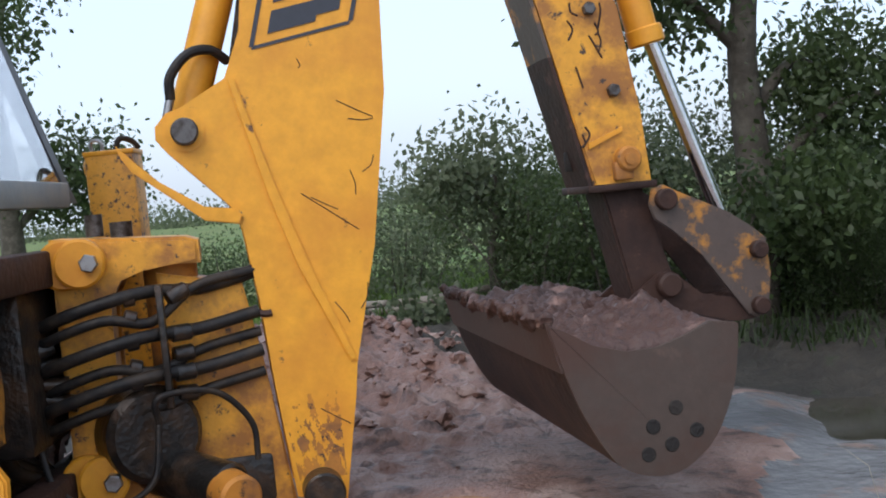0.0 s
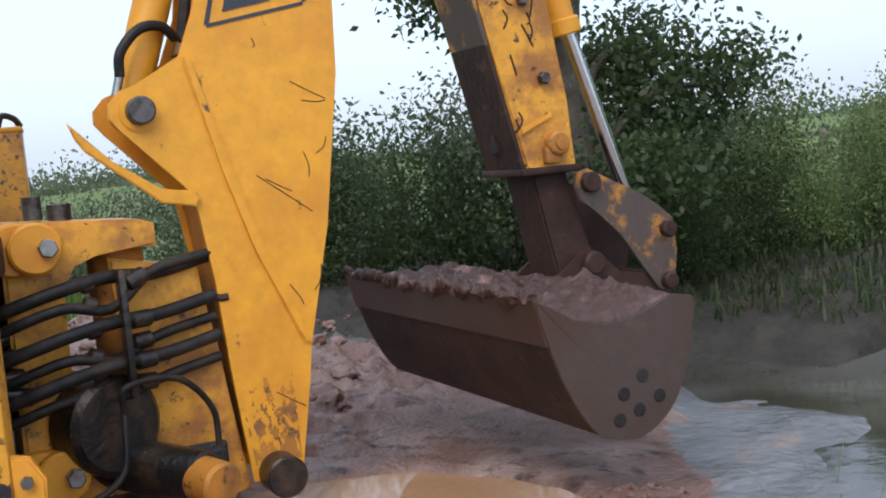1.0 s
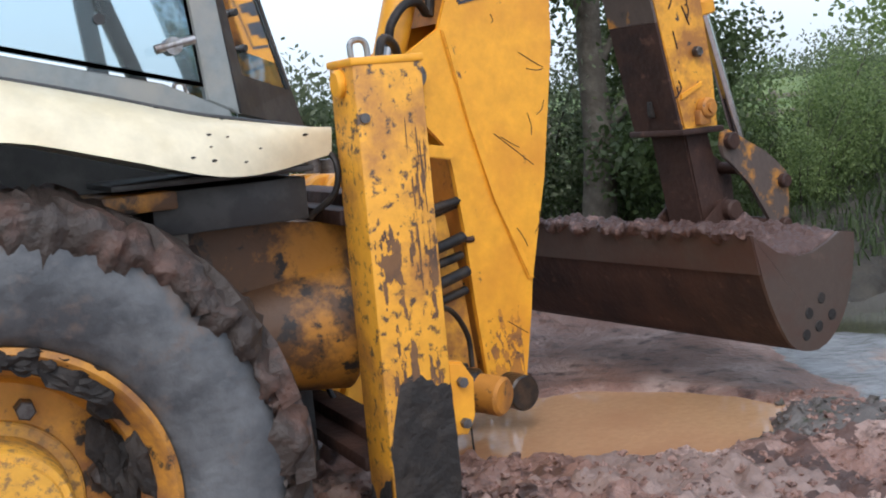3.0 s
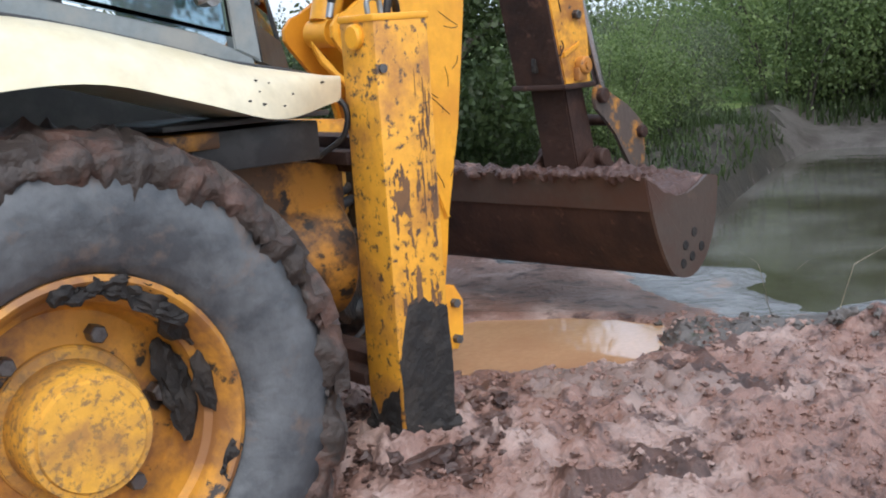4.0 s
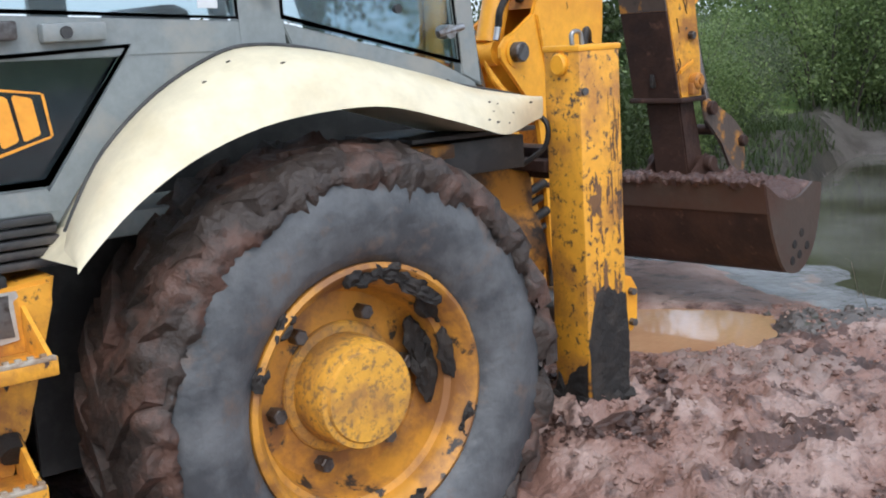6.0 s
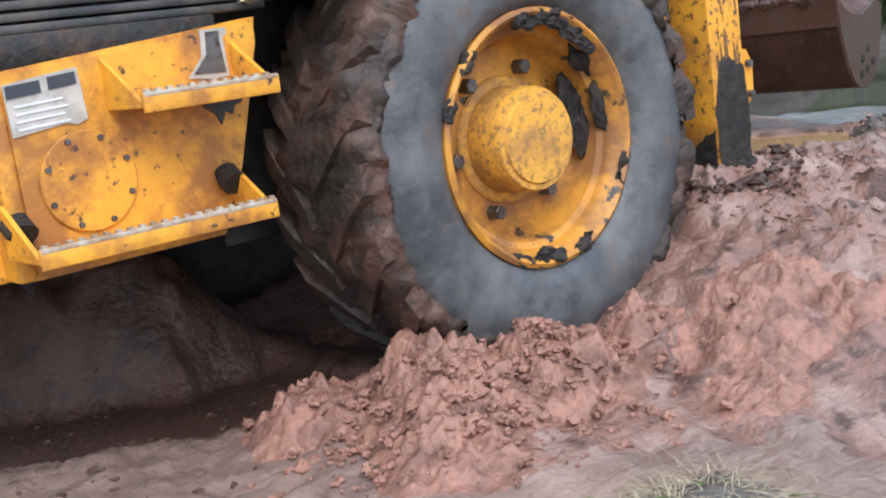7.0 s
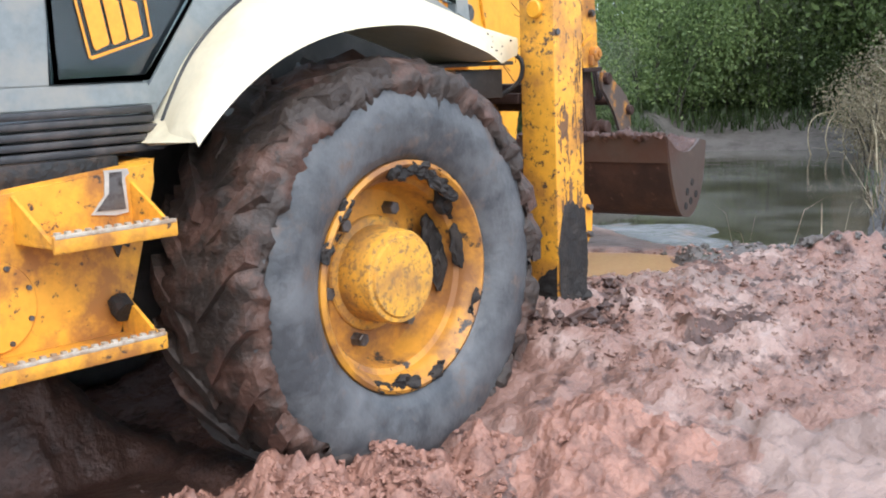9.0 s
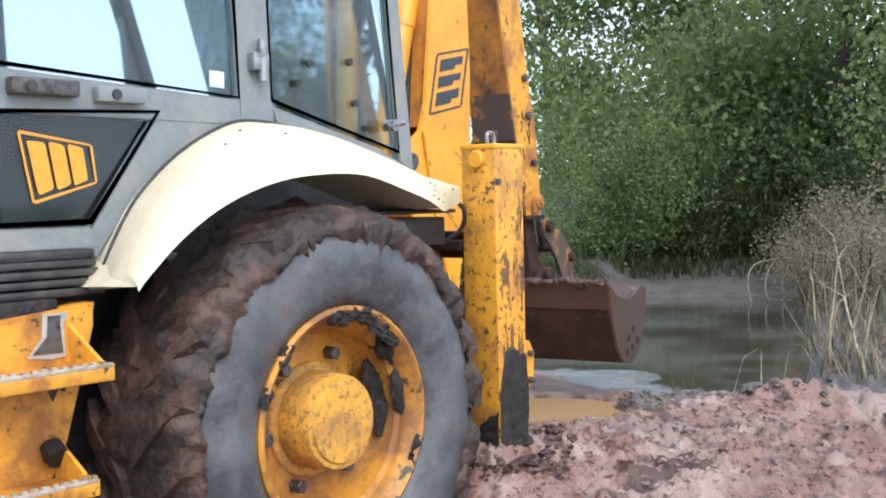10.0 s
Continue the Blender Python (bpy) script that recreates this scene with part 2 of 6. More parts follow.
def box(bm, x0, x1, y0, y1, z0, z1, bev=0.006, place=None):
    vs = [bm.verts.new(place(x, y, z) if place else (x, y, z)) for x in (x0, x1) for y in (y0, y1) for z in (z0, z1)]
    fs = [bm.faces.new([vs[i] for i in q]) for q in ((0, 1, 3, 2), (4, 6, 7, 5), (0, 4, 5, 1), (2, 3, 7, 6), (0, 2, 6, 4), (1, 5, 7, 3))]
    if bev:
        es = list({e for f in fs for e in f.edges})
        bmesh.ops.bevel(bm, geom=es, offset=bev, segments=2, affect="EDGES", profile=0.5)
    return bm


def plate(bm, poly, a, b, place, bev=0.0):
    """A polygon (u, v) made solid from depth a to depth b; place(u, depth, v) gives the world point."""
    v0 = [bm.verts.new(place(u, a, v)) for u, v in poly]
    v1 = [bm.verts.new(place(u, b, v)) for u, v in poly]
    n = len(poly)
    fs = [bm.faces.new(v0), bm.faces.new(v1[::-1])]
    for i in range(n):
        j = (i + 1) % n
        fs.append(bm.faces.new((v0[i], v1[i], v1[j], v0[j])))
    if bev:
        es = list({e for f in fs[:2] for e in f.edges})
        bmesh.ops.bevel(bm, geom=es, offset=bev, segments=2, affect="EDGES")
    return bm


def cyl(bm, p0, p1, r0, r1=None, seg=24, lip=0.0):
    p0, p1 = Vector(p0), Vector(p1)
    r1 = r0 if r1 is None else r1
    d = (p1 - p0).normalized()
    u = d.orthogonal().normalized()
    v = d.cross(u)

    def ring(p, r):
        return [p + (u * math.cos(6.28318 * i / seg) + v * math.sin(6.28318 * i / seg)) * r for i in range(seg)]

    if lip:
        solid(bm, [ring(p0, r0 - lip), ring(p0 + d * lip, r0), ring(p1 - d * lip, r1), ring(p1, r1 - lip)])
    else:
        solid(bm, [ring(p0, r0), ring(p1, r1)])
    return bm


def tube(bm, pts, r, seg=10, sub=6):
    """A bent round bar or hose through points (Catmull-Rom)."""
    P = [Vector(p) for p in pts]
    P = [2 * P[0] - P[1]] + P + [2 * P[-1] - P[-2]]
    line = []
    for i in range(1, len(P) - 2):
        for k in range(sub):
            t = k / sub
            a, b, c, d = P[i - 1:i + 3]
            line.append(0.5 * (2 * b + (c - a) * t + (2 * a - 5 * b + 4 * c - d) * t * t + (3 * b - a - 3 * c + d) * t ** 3))
    line.append(P[-2])
    rings, up = [], Vector((0.13, 0.31, 0.94))
    for i, p in enumerate(line):
        d = (line[min(i + 1, len(line) - 1)] - line[max(i - 1, 0)]).normalized()
        u = (up - d * up.dot(d)).normalized()
        up = u
        v = d.cross(u)
        rr = r[0] + (r[1] - r[0]) * i / (len(line) - 1) if isinstance(r, tuple) else r
        rings.append([p + (u * math.cos(6.28318 * k / seg) + v * math.sin(6.28318 * k / seg)) * rr for k in range(seg)])
    solid(bm, rings)
    return bm


def lathe_y(bm, profile, centre, seg=72):
    """Turn (radius, y) points about an axis along y."""
    cx, cy, cz = centre
    rings = [[(cx + r * math.cos(6.28318 * i / seg), cy + y, cz + r * math.sin(6.28318 * i / seg)) for i in range(seg)] for r, y in profile]
    solid(bm, rings, caps=False)
    return bm


def fbm(x, y, seed=0, octaves=4, freq=1.0):
    """Value noise on arrays, about -1 to 1."""
    total, amp, norm = np.zeros_like(x, dtype=float), 1.0, 0.0
    for o in range(octaves):
        f = freq * 2 ** o
        xi, yi = np.floor(x * f).astype(np.int64), np.floor(y * f).astype(np.int64)
        xf, yf = x * f - xi, y * f - yi
        xf, yf = xf * xf * (3 - 2 * xf), yf * yf * (3 - 2 * yf)

        def h(a, b):
            k = (a * 374761393 + b * 668265263 + (seed + o) * 974711) & 0x7FFFFFFF
            k = ((k ^ (k >> 13)) * 1274126177) & 0x7FFFFFFF
            return ((k ^ (k >> 16)) & 0xFFFF) / 32767.5 - 1
        total += amp * ((h(xi, yi) * (1 - xf) + h(xi + 1, yi) * xf) * (1 - yf) + (h(xi, yi + 1) * (1 - xf) + h(xi + 1, yi + 1) * xf) * yf)
        norm += amp
        amp *= 0.5
    return total / norm


def step(a, b, x):
    t = np.clip((x - a) / (b - a), 0, 1)
    return t * t * (3 - 2 * t)


def displace(bm, amount, freq, seed=0):
    """Roughen a mesh along its normals."""
    bm.normal_update()
    off = Vector((seed * 3.1, seed * 1.7, seed * 2.3))
    moves = [(v, v.normal * amount * noise.fractal(v.co * freq + off, 1.0, 2.0, 4)) for v in bm.verts]
    for v, d in moves:
        v.co += d
    return bm


# ---------------------------------------------------------------- ground
POND_Z = 0.27
CX, CY = -2.0, -2.7


def terrain(x, y):
    """Ground height, with the hollow under the machine, the pond basin, its banks and the spoil heap."""
    az = np.degrees(np.arctan2(x - CX, y - CY))
    r = np.hypot(x - CX, y - CY)
    z = 0.03 + 0.33 * step(-0.15, 0.95, x) * np.maximum(step(-2.4, 0.2, y), 0.95 * step(2.8, 3.8, x))
    near = step(16, 6, r)
    z = z + near * (0.045 * fbm(x, y, 3, 4, 1.3) + 0.02 * fbm(x, y, 8, 3, 6.0))
    # torn, ridged mud beside the machine
    churn = step(0.2, 1.0, x) * step(-2.2, -1.2, y) + 0.35
    churn *= 1 - 0.9 * np.exp(-((x - 2.35) / 0.75) ** 2 - ((y - 0.45) / 0.55) ** 2)
    z += near * churn * (0.040 * (1 - np.abs(fbm(x, y, 15, 4, 2.6))) ** 4 + 0.036 * (1 - np.abs(fbm(x, y, 17, 3, 6.5))) ** 5 - 0.02 + 0.012 * np.abs(fbm(x, y, 28, 2, 22.0)) + 0.014 * fbm(x, y, 18, 2, 16.0))
    lumps = near * (0.35 + step(-0.6, 0.3, x) + 0.6 * step(-0.9, -1.2, x))
    z += lumps * (0.018 * np.abs(fbm(x, y, 31, 2, 6.0)) + 0.020 * np.abs(fbm(x, y, 33, 2, 13.0)) + 0.014 * np.abs(fbm(x, y, 34, 1, 21.0)) - 0.012)
    # hollow under the front
    back = y - 0.33 - 0.7 * np.maximum(-0.87 - x, 0)
    z -= 0.62 * step(-0.40, -0.75, x) * step(-0.08, 0.22, back) * step(4.5, 3.0, y) * (1 + 0.25 * fbm(x, y, 19, 3, 2.5)) * (1 - step(0.30, 0.75, back))
    z += 0.36 * step(-0.35, -0.8, x) * step(0.45, 0.95, back) * step(4.8, 3.6, y) * (1 + 0.3 * fbm(x, y, 20, 3, 3.0))
    z += step(-0.3, -0.8, x) * step(-0.1, 0.3, back) * step(2.6, 1.8, y) * (0.10 * (1 - np.abs(fbm(x, y, 26, 4, 2.4))) ** 3 + 0.05 * fbm(x, y, 27, 3, 7.0))
    z += step(-0.3, -0.7, x) * step(0.1, 0.4, back) * step(3.5, 2.5, y) * (0.13 * np.abs(fbm(x, y, 36, 3, 3.2)) + 0.07 * np.abs(fbm(x, y, 37, 3, 8.0)) + 0.06 * np.abs(fbm(x, y, 38, 2, 13.0)))
    # loose heap thrown out beside the wheel
    heap = np.exp(-(((x + 0.62) / 0.40) ** 2 + ((y + 0.28) / 0.30) ** 2))
    z += heap * (0.05 + 0.03 * fbm(x, y, 21, 4, 5.0) + 0.03 * (1 - np.abs(fbm(x, y, 23, 4, 5.5))) ** 3)
    heap = np.exp(-(((x - 0.2) / 0.55) ** 2 + ((y + 0.42) / 0.28) ** 2))
    z += heap * (0.03 + 0.06 * fbm(x, y, 22, 4, 7.0) + 0.07 * (1 - np.abs(fbm(x, y, 25, 4, 6.0))) ** 3)
    # low mound of soil under the straw litter
    z += np.exp(-(((x + 0.80) / 0.22) ** 2 + ((y + 1.10) / 0.13) ** 2)) * (0.055 + 0.03 * fbm(x, y, 39, 3, 9.0))
    # mud squeezed up round the outrigger foot
    z += np.exp(-(((x - 1.05) / 0.35) ** 2 + ((y - 0.1) / 0.35) ** 2)) * (0.06 + 0.05 * fbm(x, y, 30, 3, 8.0))
    # pond basin
    far = 8.2 + 4.6 * step(53.5, 58, az) - 1.0 * step(30, 18, az)
    edge = 5.2 + 0.5 * step(44, 62, az) + 0.35 * fbm(x, y, 40, 3, 0.8)
    inside = step(edge - 0.2, edge + 0.5, r) * step(far + 0.4, far - 0.6, r) * step(40, 44.5, az) * step(66.5, 64.5, az)
    z = z * (1 - inside) + inside * (0.31 + 0.06 * fbm(x, y, 44, 5, 1.3) - 0.10 * step(55, 62, az) * step(5.8, 7.0, r) - 0.16 * step(7.0, 8.5, r))
    # low rim of dark clods along the near shore
    rim = np.exp(-((r - edge) / 0.16) ** 2) * step(46, 50, az) * step(74, 64, az)
    z += rim * (0.03 + 0.05 * fbm(x, y, 50, 3, 4.0) + 0.10 * step(60, 66, az))
    # pink beach between the spoil heap and the silt
    az2 = np.degrees(np.arctan2(x - 1.3, y + 2.6))
    beach = step(28, 22, az2 + 5 * fbm(x, y, 46, 3, 0.9)) * step(5.2, 4.2, y) * step(2.0, 2.4, x + y) * step(0.6, 1.2, x)
    z = np.maximum(z, z * (1 - beach) + beach * (0.335 + 0.035 * fbm(x, y, 49, 4, 1.8)))
    # shallow orange puddle before the bucket
    u = (x - 2.06) * 0.76 - (y - 0.86) * 0.65
    v = (x - 2.06) * 0.65 + (y - 0.86) * 0.76
    pr = np.hypot(u / 0.64, (v - 0.05 * fbm(x, y, 47, 3, 2.2)) / 0.48) + 0.22 * fbm(x, y, 48, 4, 2.4)
    brim = step(2.3, 1.3, pr) * step(0.9, 1.1, pr)
    z = np.maximum(z, brim * (0.338 + 0.012 * fbm(x, y, 45, 3, 5.0)))
    pud = step(1.12, 0.85, pr)
    z = z * (1 - pud) + pud * 0.27
    # spoil heap behind the boom
    sp = np.exp(-(((x - 1.5) / 0.75) ** 2 + ((y - 3.9) / 1.0) ** 2))
    z += sp * (0.42 + 0.22 * fbm(x, y, 60, 4, 1.9))
    # banks, then the meadow
    bank = step(far - 0.1, far + 2.2, r)
    z += bank * (0.28 + 0.12 * fbm(x, y, 70, 3, 0.9)) * step(24, 36, az)
    right = step(65.0, 76, az) * step(5.2, 8.5, r)
    z += right * (0.45 + 0.15 * fbm(x, y, 71, 3, 1.2))
    z += 0.25 * step(20, 60, r) * fbm(x, y, 80, 2, 0.03)
    return z


def spaced(lo, hi, a, b, fine, ratio):
    """Coordinates: even and close between a and b, then ever wider out to lo and hi."""
    mid = list(np.arange(a, b + fine / 2, fine))
    out, s = [], fine
    v = b
    while v < hi:
        s *= ratio
        v += s
        out.append(v)
    inn, s, v = [], fine, a
    while v > lo:
        s *= ratio
        v -= s
        inn.append(v)
    return np.array(inn[::-1] + mid + out)


gx = spaced(-500, 500, -2.4, 4.4, 0.022, 1.05)
gy = spaced(-300, 500, -2.0, 2.6, 0.022, 1.05)
GX, GY = np.meshgrid(gx, gy)
GZ = terrain(GX, GY)
nx, ny = len(gx), len(gy)
verts = np.stack([GX.ravel(), GY.ravel(), GZ.ravel()], 1)
ii = (np.arange(ny - 1)[:, None] * nx + np.arange(nx - 1)[None, :]).ravel()
quads = np.stack([ii, ii + 1, ii + nx + 1, ii + nx], 1)
me = bpy.data.meshes.new("ground")
me.vertices.add(len(verts))
me.vertices.foreach_set("co", verts.ravel())
me.loops.add(quads.size)
me.loops.foreach_set("vertex_index", quads.ravel())
me.polygons.add(len(quads))
me.polygons.foreach_set("loop_start", np.arange(0, quads.size, 4))
me.polygons.foreach_set("loop_total", np.full(len(quads), 4))
cxq, cyq = verts[quads, 0].mean(1), verts[quads, 1].mean(1)
azq = np.degrees(np.arctan2(cxq - CX, cyq - CY))
rq = np.hypot(cxq - CX, cyq - CY)
farq = 8.2 + 4.6 * step(53.5, 58, azq) - 1.0 * step(30, 18, azq)
az2q = np.degrees(np.arctan2(cxq - 1.3, cyq + 2.6))
slot = np.zeros(len(quads), dtype=np.int32)
wob = 0.8 * fbm(cxq, cyq, 90, 4, 1.3)
slot[(rq + 0.7 * wob > 5.15 + 0.6 * step(51, 56, azq)) & (azq + 6 * wob > 38) & (azq < 86) & (rq < farq - 0.4 + 0.3 * wob) & (cxq > 0.5) & (az2q + 8 * wob > 25)] = 1
slot[(cyq < -0.75 + 0.5 * wob) & (cxq < -0.3 + wob)] = 3
slot[(cxq < -0.92 + 0.35 * wob) & (cyq < 3)] = 3
slot[(rq > farq - 0.4 + 0.3 * wob)] = 2
# bank below the hedge: the hedge's shade put in as darker soil
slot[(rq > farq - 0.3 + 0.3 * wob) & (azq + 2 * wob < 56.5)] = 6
slot[(azq + 2 * wob > 65) & (azq + 4 * wob < 84) & (rq + wob > 5.4)] = 2
edgeq = 5.2 + 0.5 * step(44, 62, azq)
slot[(np.abs(rq - edgeq - 0.1 + 0.3 * wob) < 0.26) & (azq + 5 * wob > 55) & (azq < 84)] = 2
slot[(rq > farq + 4.5 + 0.6 * wob)] = 3
slot[(slot == 3) & (rq < 6)] = 4
trod = fbm(cxq, cyq, 95, 5, 1.1) + 0.25 * step(-0.3, -1.2, cyq)
slot[(slot == 0) & (trod > 0.22) & (cxq > 0.2) & (cyq < 0.75) & (cyq > -2)] = 4
slot[(slot == 0) & (fbm(cxq, cyq, 97, 5, 2.3) > 0.34) & (cxq > 0.9) & (cxq < 4.4) & (cyq < 0.6) & (cyq > -2)] = 5
# ground beneath the machine: its shade painted in with the dark mud
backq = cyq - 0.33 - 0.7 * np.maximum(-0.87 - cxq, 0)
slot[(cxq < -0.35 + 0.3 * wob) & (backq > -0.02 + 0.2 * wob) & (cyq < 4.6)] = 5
slot[((cxq + 0.80) / 0.25) ** 2 + ((cyq + 1.10) / 0.16) ** 2 + 0.5 * wob < 1] = 2
slot[(azq < 20 + 3 * wob) & (rq > 9.0 + wob)] = 3
me.polygons.foreach_set("material_index", slot)
silt_brown = mat("grey_brown_trodden_mud", (0.20, 0.138, 0.115), 0.42, second=(0.29, 0.205, 0.172), scale=2.5, third=(0.09, 0.066, 0.055), scale3=8, bump=0.7, bscale=28)
# bank soil with the shade of the hedge in its colour
hedge_soil_shade = mat("shade_darkened_hedge_soil", (0.030, 0.026, 0.020), 0.85, second=(0.050, 0.043, 0.032), scale=4, third=(0.028, 0.036, 0.018), scale3=9, bump=0.9, bscale=25)
for m in (mud, grey_mud, earth, grass_ground, silt_brown, wet_mud_and_shade, hedge_soil_shade):
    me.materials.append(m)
me.update()
me.polygons.foreach_set("use_smooth", [True] * len(me.polygons))
ground = tagged(new("ground", me), "churned wet pink-brown mud with grey silt by a pond", "ground", kind="structure")

bm = B()
solid(bm, [[(1.2, 0.3, POND_Z), (30, -2, POND_Z), (34, 26, POND_Z), (1.2, 7.5, POND_Z)]], caps=False)
bm.faces.new(bm.verts[:])
pond = tagged(mesh_object("water", bm, water), "murky grey-brown pond water reflecting the sky", "water", kind="structure")
bm = B()
ring = [(2.06 + 0.90 * 0.76 * math.cos(a * 0.2618) + 0.66 * 0.65 * math.sin(a * 0.2618), 0.86 - 0.90 * 0.65 * math.cos(a * 0.2618) + 0.66 * 0.76 * math.sin(a * 0.2618), 0.318) for a in range(24)]
bm.faces.new([bm.verts.new(p) for p in ring])
puddle = tagged(mesh_object("puddle", bm, puddle_water), "shallow orange muddy puddle before the excavator bucket", "puddle", kind="structure")


def gz(x, y):
    """Ground height at a point, from the sheet itself."""
    i = min(max(int(np.searchsorted(gx, x)) - 1, 0), nx - 2)
    j = min(max(int(np.searchsorted(gy, y)) - 1, 0), ny - 2)
    u, v = (x - gx[i]) / (gx[i + 1] - gx[i]), (y - gy[j]) / (gy[j + 1] - gy[j])
    return float((GZ[j, i] * (1 - u) + GZ[j, i + 1] * u) * (1 - v) + (GZ[j + 1, i] * (1 - u) + GZ[j + 1, i + 1] * u) * v)


# ---------------------------------------------------------------- the backhoe loader
loader = thing("backhoe_loader", (0, 1.15, 0), "muddy yellow backhoe loader with grey cab and raised digging arm", "digger")
WX, WZ = 0.0, 0.705          # rear axle
SW = radians(9)              # the digging arm is swung a little
ORG = Vector((1.2, 1.15, 0))
SV, NV = Vector((math.cos(SW), math.sin(SW), 0)), Vector((-math.sin(SW), math.cos(SW), 0))


def arm(s, n, z):
    return ORG + SV * s + NV * n + Vector((0, 0, z))


def side(u, d, v):
    return (u, d, v)


def rear_wheel(yc, sgn, parent):
    """Tyre, rim, hub, bolts and tread bars; sgn -1 faces the camera."""
    c = (WX, yc, WZ)
    w = 0.44
    prof = [(0.385, 0.035), (0.40, 0.006), (0.44, -0.016), (0.52, -0.030), (0.59, -0.024), (0.635, -0.006), (0.662, 0.02), (0.672, 0.06), (0.675, w / 2),
            (0.672, w - 0.06), (0.662, w - 0.02), (0.60, w + 0.02), (0.5, w + 0.03), (0.385, w - 0.04)]
    bm = B()
    lathe_y(bm, [(r, -sgn * y) for r, y in prof], c, 96)
    tyre = part("tyre", bm, tyre_rubber, parent, "large grey rubber tyre filmed with dried clay", 50)
    rnd = random.Random(5)
    bars = 22
    for k in range(2 * bars):
        a0 = 6.28318 * (k // 2) / bars + (3.14159 / bars if k % 2 else 0)
        near = k % 2 == 0
        bm = B()
        rings = []
        for q in range(5):
            t = q / 4
            y = (w * 0.47 * t - 0.012) if near else (w - (w * 0.47 * t - 0.012))
            a = a0 + 0.30 * t
            hw = 0.030 + 0.01 * (1 - t)
            ht = (0.048 + 0.01 * rnd.random()) * (0.62 if q == 0 else 1)
            ring = []
            for da, rr in ((-hw * 1.25, 0.655), (-hw, 0.672 + ht), (hw, 0.672 + ht), (hw * 1.25, 0.655)):
                aa = a + da / 0.7
                ring.append((c[0] + rr * math.cos(aa), c[1] - sgn * y, c[2] + rr * math.sin(aa)))
            rings.append(ring)
        solid(bm, rings)
        part("tread_bar", bm, tyre_mud, tyre)
    # caked mud between the bars and over the shoulder
    bm = B()
    mp = [(0.600, -0.022), (0.622, -0.022), (0.643, -0.016), (0.665, 0.0), (0.686, 0.03), (0.695, 0.08), (0.697, 0.15), (0.697, w / 2), (0.697, 0.3), (0.695, w - 0.07), (0.66, w - 0.01)]
    seg = 260
    rings = []
    for k, (r, y) in enumerate(mp):
        ring = []
        for i in range(seg):
            a = 6.28318 * i / seg
            p = Vector((math.cos(a), math.sin(a), y * 2))
            nn = noise.fractal(p * 6.0, 1.0, 2.0, 4)
            cover = 0.5 + 0.5 * math.sin(a + 0.25)          # thickest above and ahead
            if k == 0:
                fine = noise.fractal(p * 19.0, 0.8, 2.0, 4)
                rr = r + 0.035 - 0.06 * cover * (0.5 + 0.9 * nn) - 0.030 * fine
                yy = 0.008 - 0.018 * step(0.68, 0.58, rr)
            else:
                rr = r + 0.030 * (0.2 + cover) * (0.5 + 1.2 * nn)
                yy = y - (0.02 * max(0, nn) + 0.008) * cover * (k < 4)
            ring.append((c[0] + rr * math.cos(a), c[1] - sgn * float(yy), c[2] + rr * math.sin(a)))
        rings.append(ring)
    solid(bm, rings, caps=False)
    displace(bm, 0.026, 11, 3)
    displace(bm, 0.016, 30, 4)
    displace(bm, 0.007, 75, 5)
    part("caked_mud", bm, tyre_mud, tyre, "dark mud caked on the tread", 150)
    bm = B()
    lathe_y(bm, [(r, -sgn * y) for r, y in ((0.392, 0.034), (0.392, 0.004), (0.378, -0.004), (0.366, 0.004), (0.356, 0.03), (0.345, 0.04), (0.338, 0.075), (0.318, 0.085), (0.306, 0.16), (0.285, 0.185), (0.20, 0.18), (0.192, 0.17))], c, 80)
    rim = part("rim", bm, rim_paint, parent, "yellow steel rim with black clay stains", 40)
    bm = B()
    lathe_y(bm, [(r, -sgn * y) for r, y in ((0.200, 0.183), (0.196, 0.172), (0.166, 0.168), (0.160, 0.045), (0.154, 0.034), (0.138, 0.034), (0.133, 0.024), (0.001, 0.022))], c, 64)
    part("hub", bm, hub_paint, rim, "speckled yellow wheel hub")
    for k in range(6):
        a = radians(k * 60 + 8)
        p = Vector((c[0] + 0.232 * math.cos(a), c[1], c[2] + 0.232 * math.sin(a)))
        bm = B()
        cyl(bm, p + Vector((0, -sgn * 0.19, 0)), p + Vector((0, -sgn * 0.135, 0)), 0.024, seg=6, lip=0.004)
        part("wheel_bolt", bm, bolt_steel, rim)
    # clods stuck on the lip and in the dish
    for k, (a, r, s) in enumerate(((75, 0.36, 0.035), (58, 0.35, 0.05), (40, 0.345, 0.045), (10, 0.335, 0.05), (-2, 0.30, 0.06), (14, 0.27, 0.06), (-24, 0.37, 0.03), (-70, 0.372, 0.03), (-96, 0.36, 0.035), (-112, 0.372, 0.026), (138, 0.376, 0.024), (158, 0.378, 0.018), (92, 0.352, 0.03))):
        bm = B()
        bmesh.ops.create_icosphere(bm, subdivisions=3, radius=1.0)
        dy = 0.13 if r < 0.32 else (0.07 if r < 0.35 else 0.006)
        for v in bm.verts:
            q = Vector((v.co.x * s * 1.9, v.co.y * (0.016 if dy > 0.05 else 0.005), v.co.z * s * 0.8))
            v.co = Vector((c[0] + r * math.cos(radians(a)), c[1] - sgn * dy, c[2] + r * math.sin(radians(a)))) + Matrix.Rotation(-radians(a) + 1.57, 3, "Y") @ q
        displace(bm, 0.024, 18, k)
        displace(bm, 0.009, 60, k)
        part("clay_clod", bm, black_mud, rim)
    return tyre


rear_wheel(0.0, -1, loader)
rear_wheel(2.30, 1, loader)

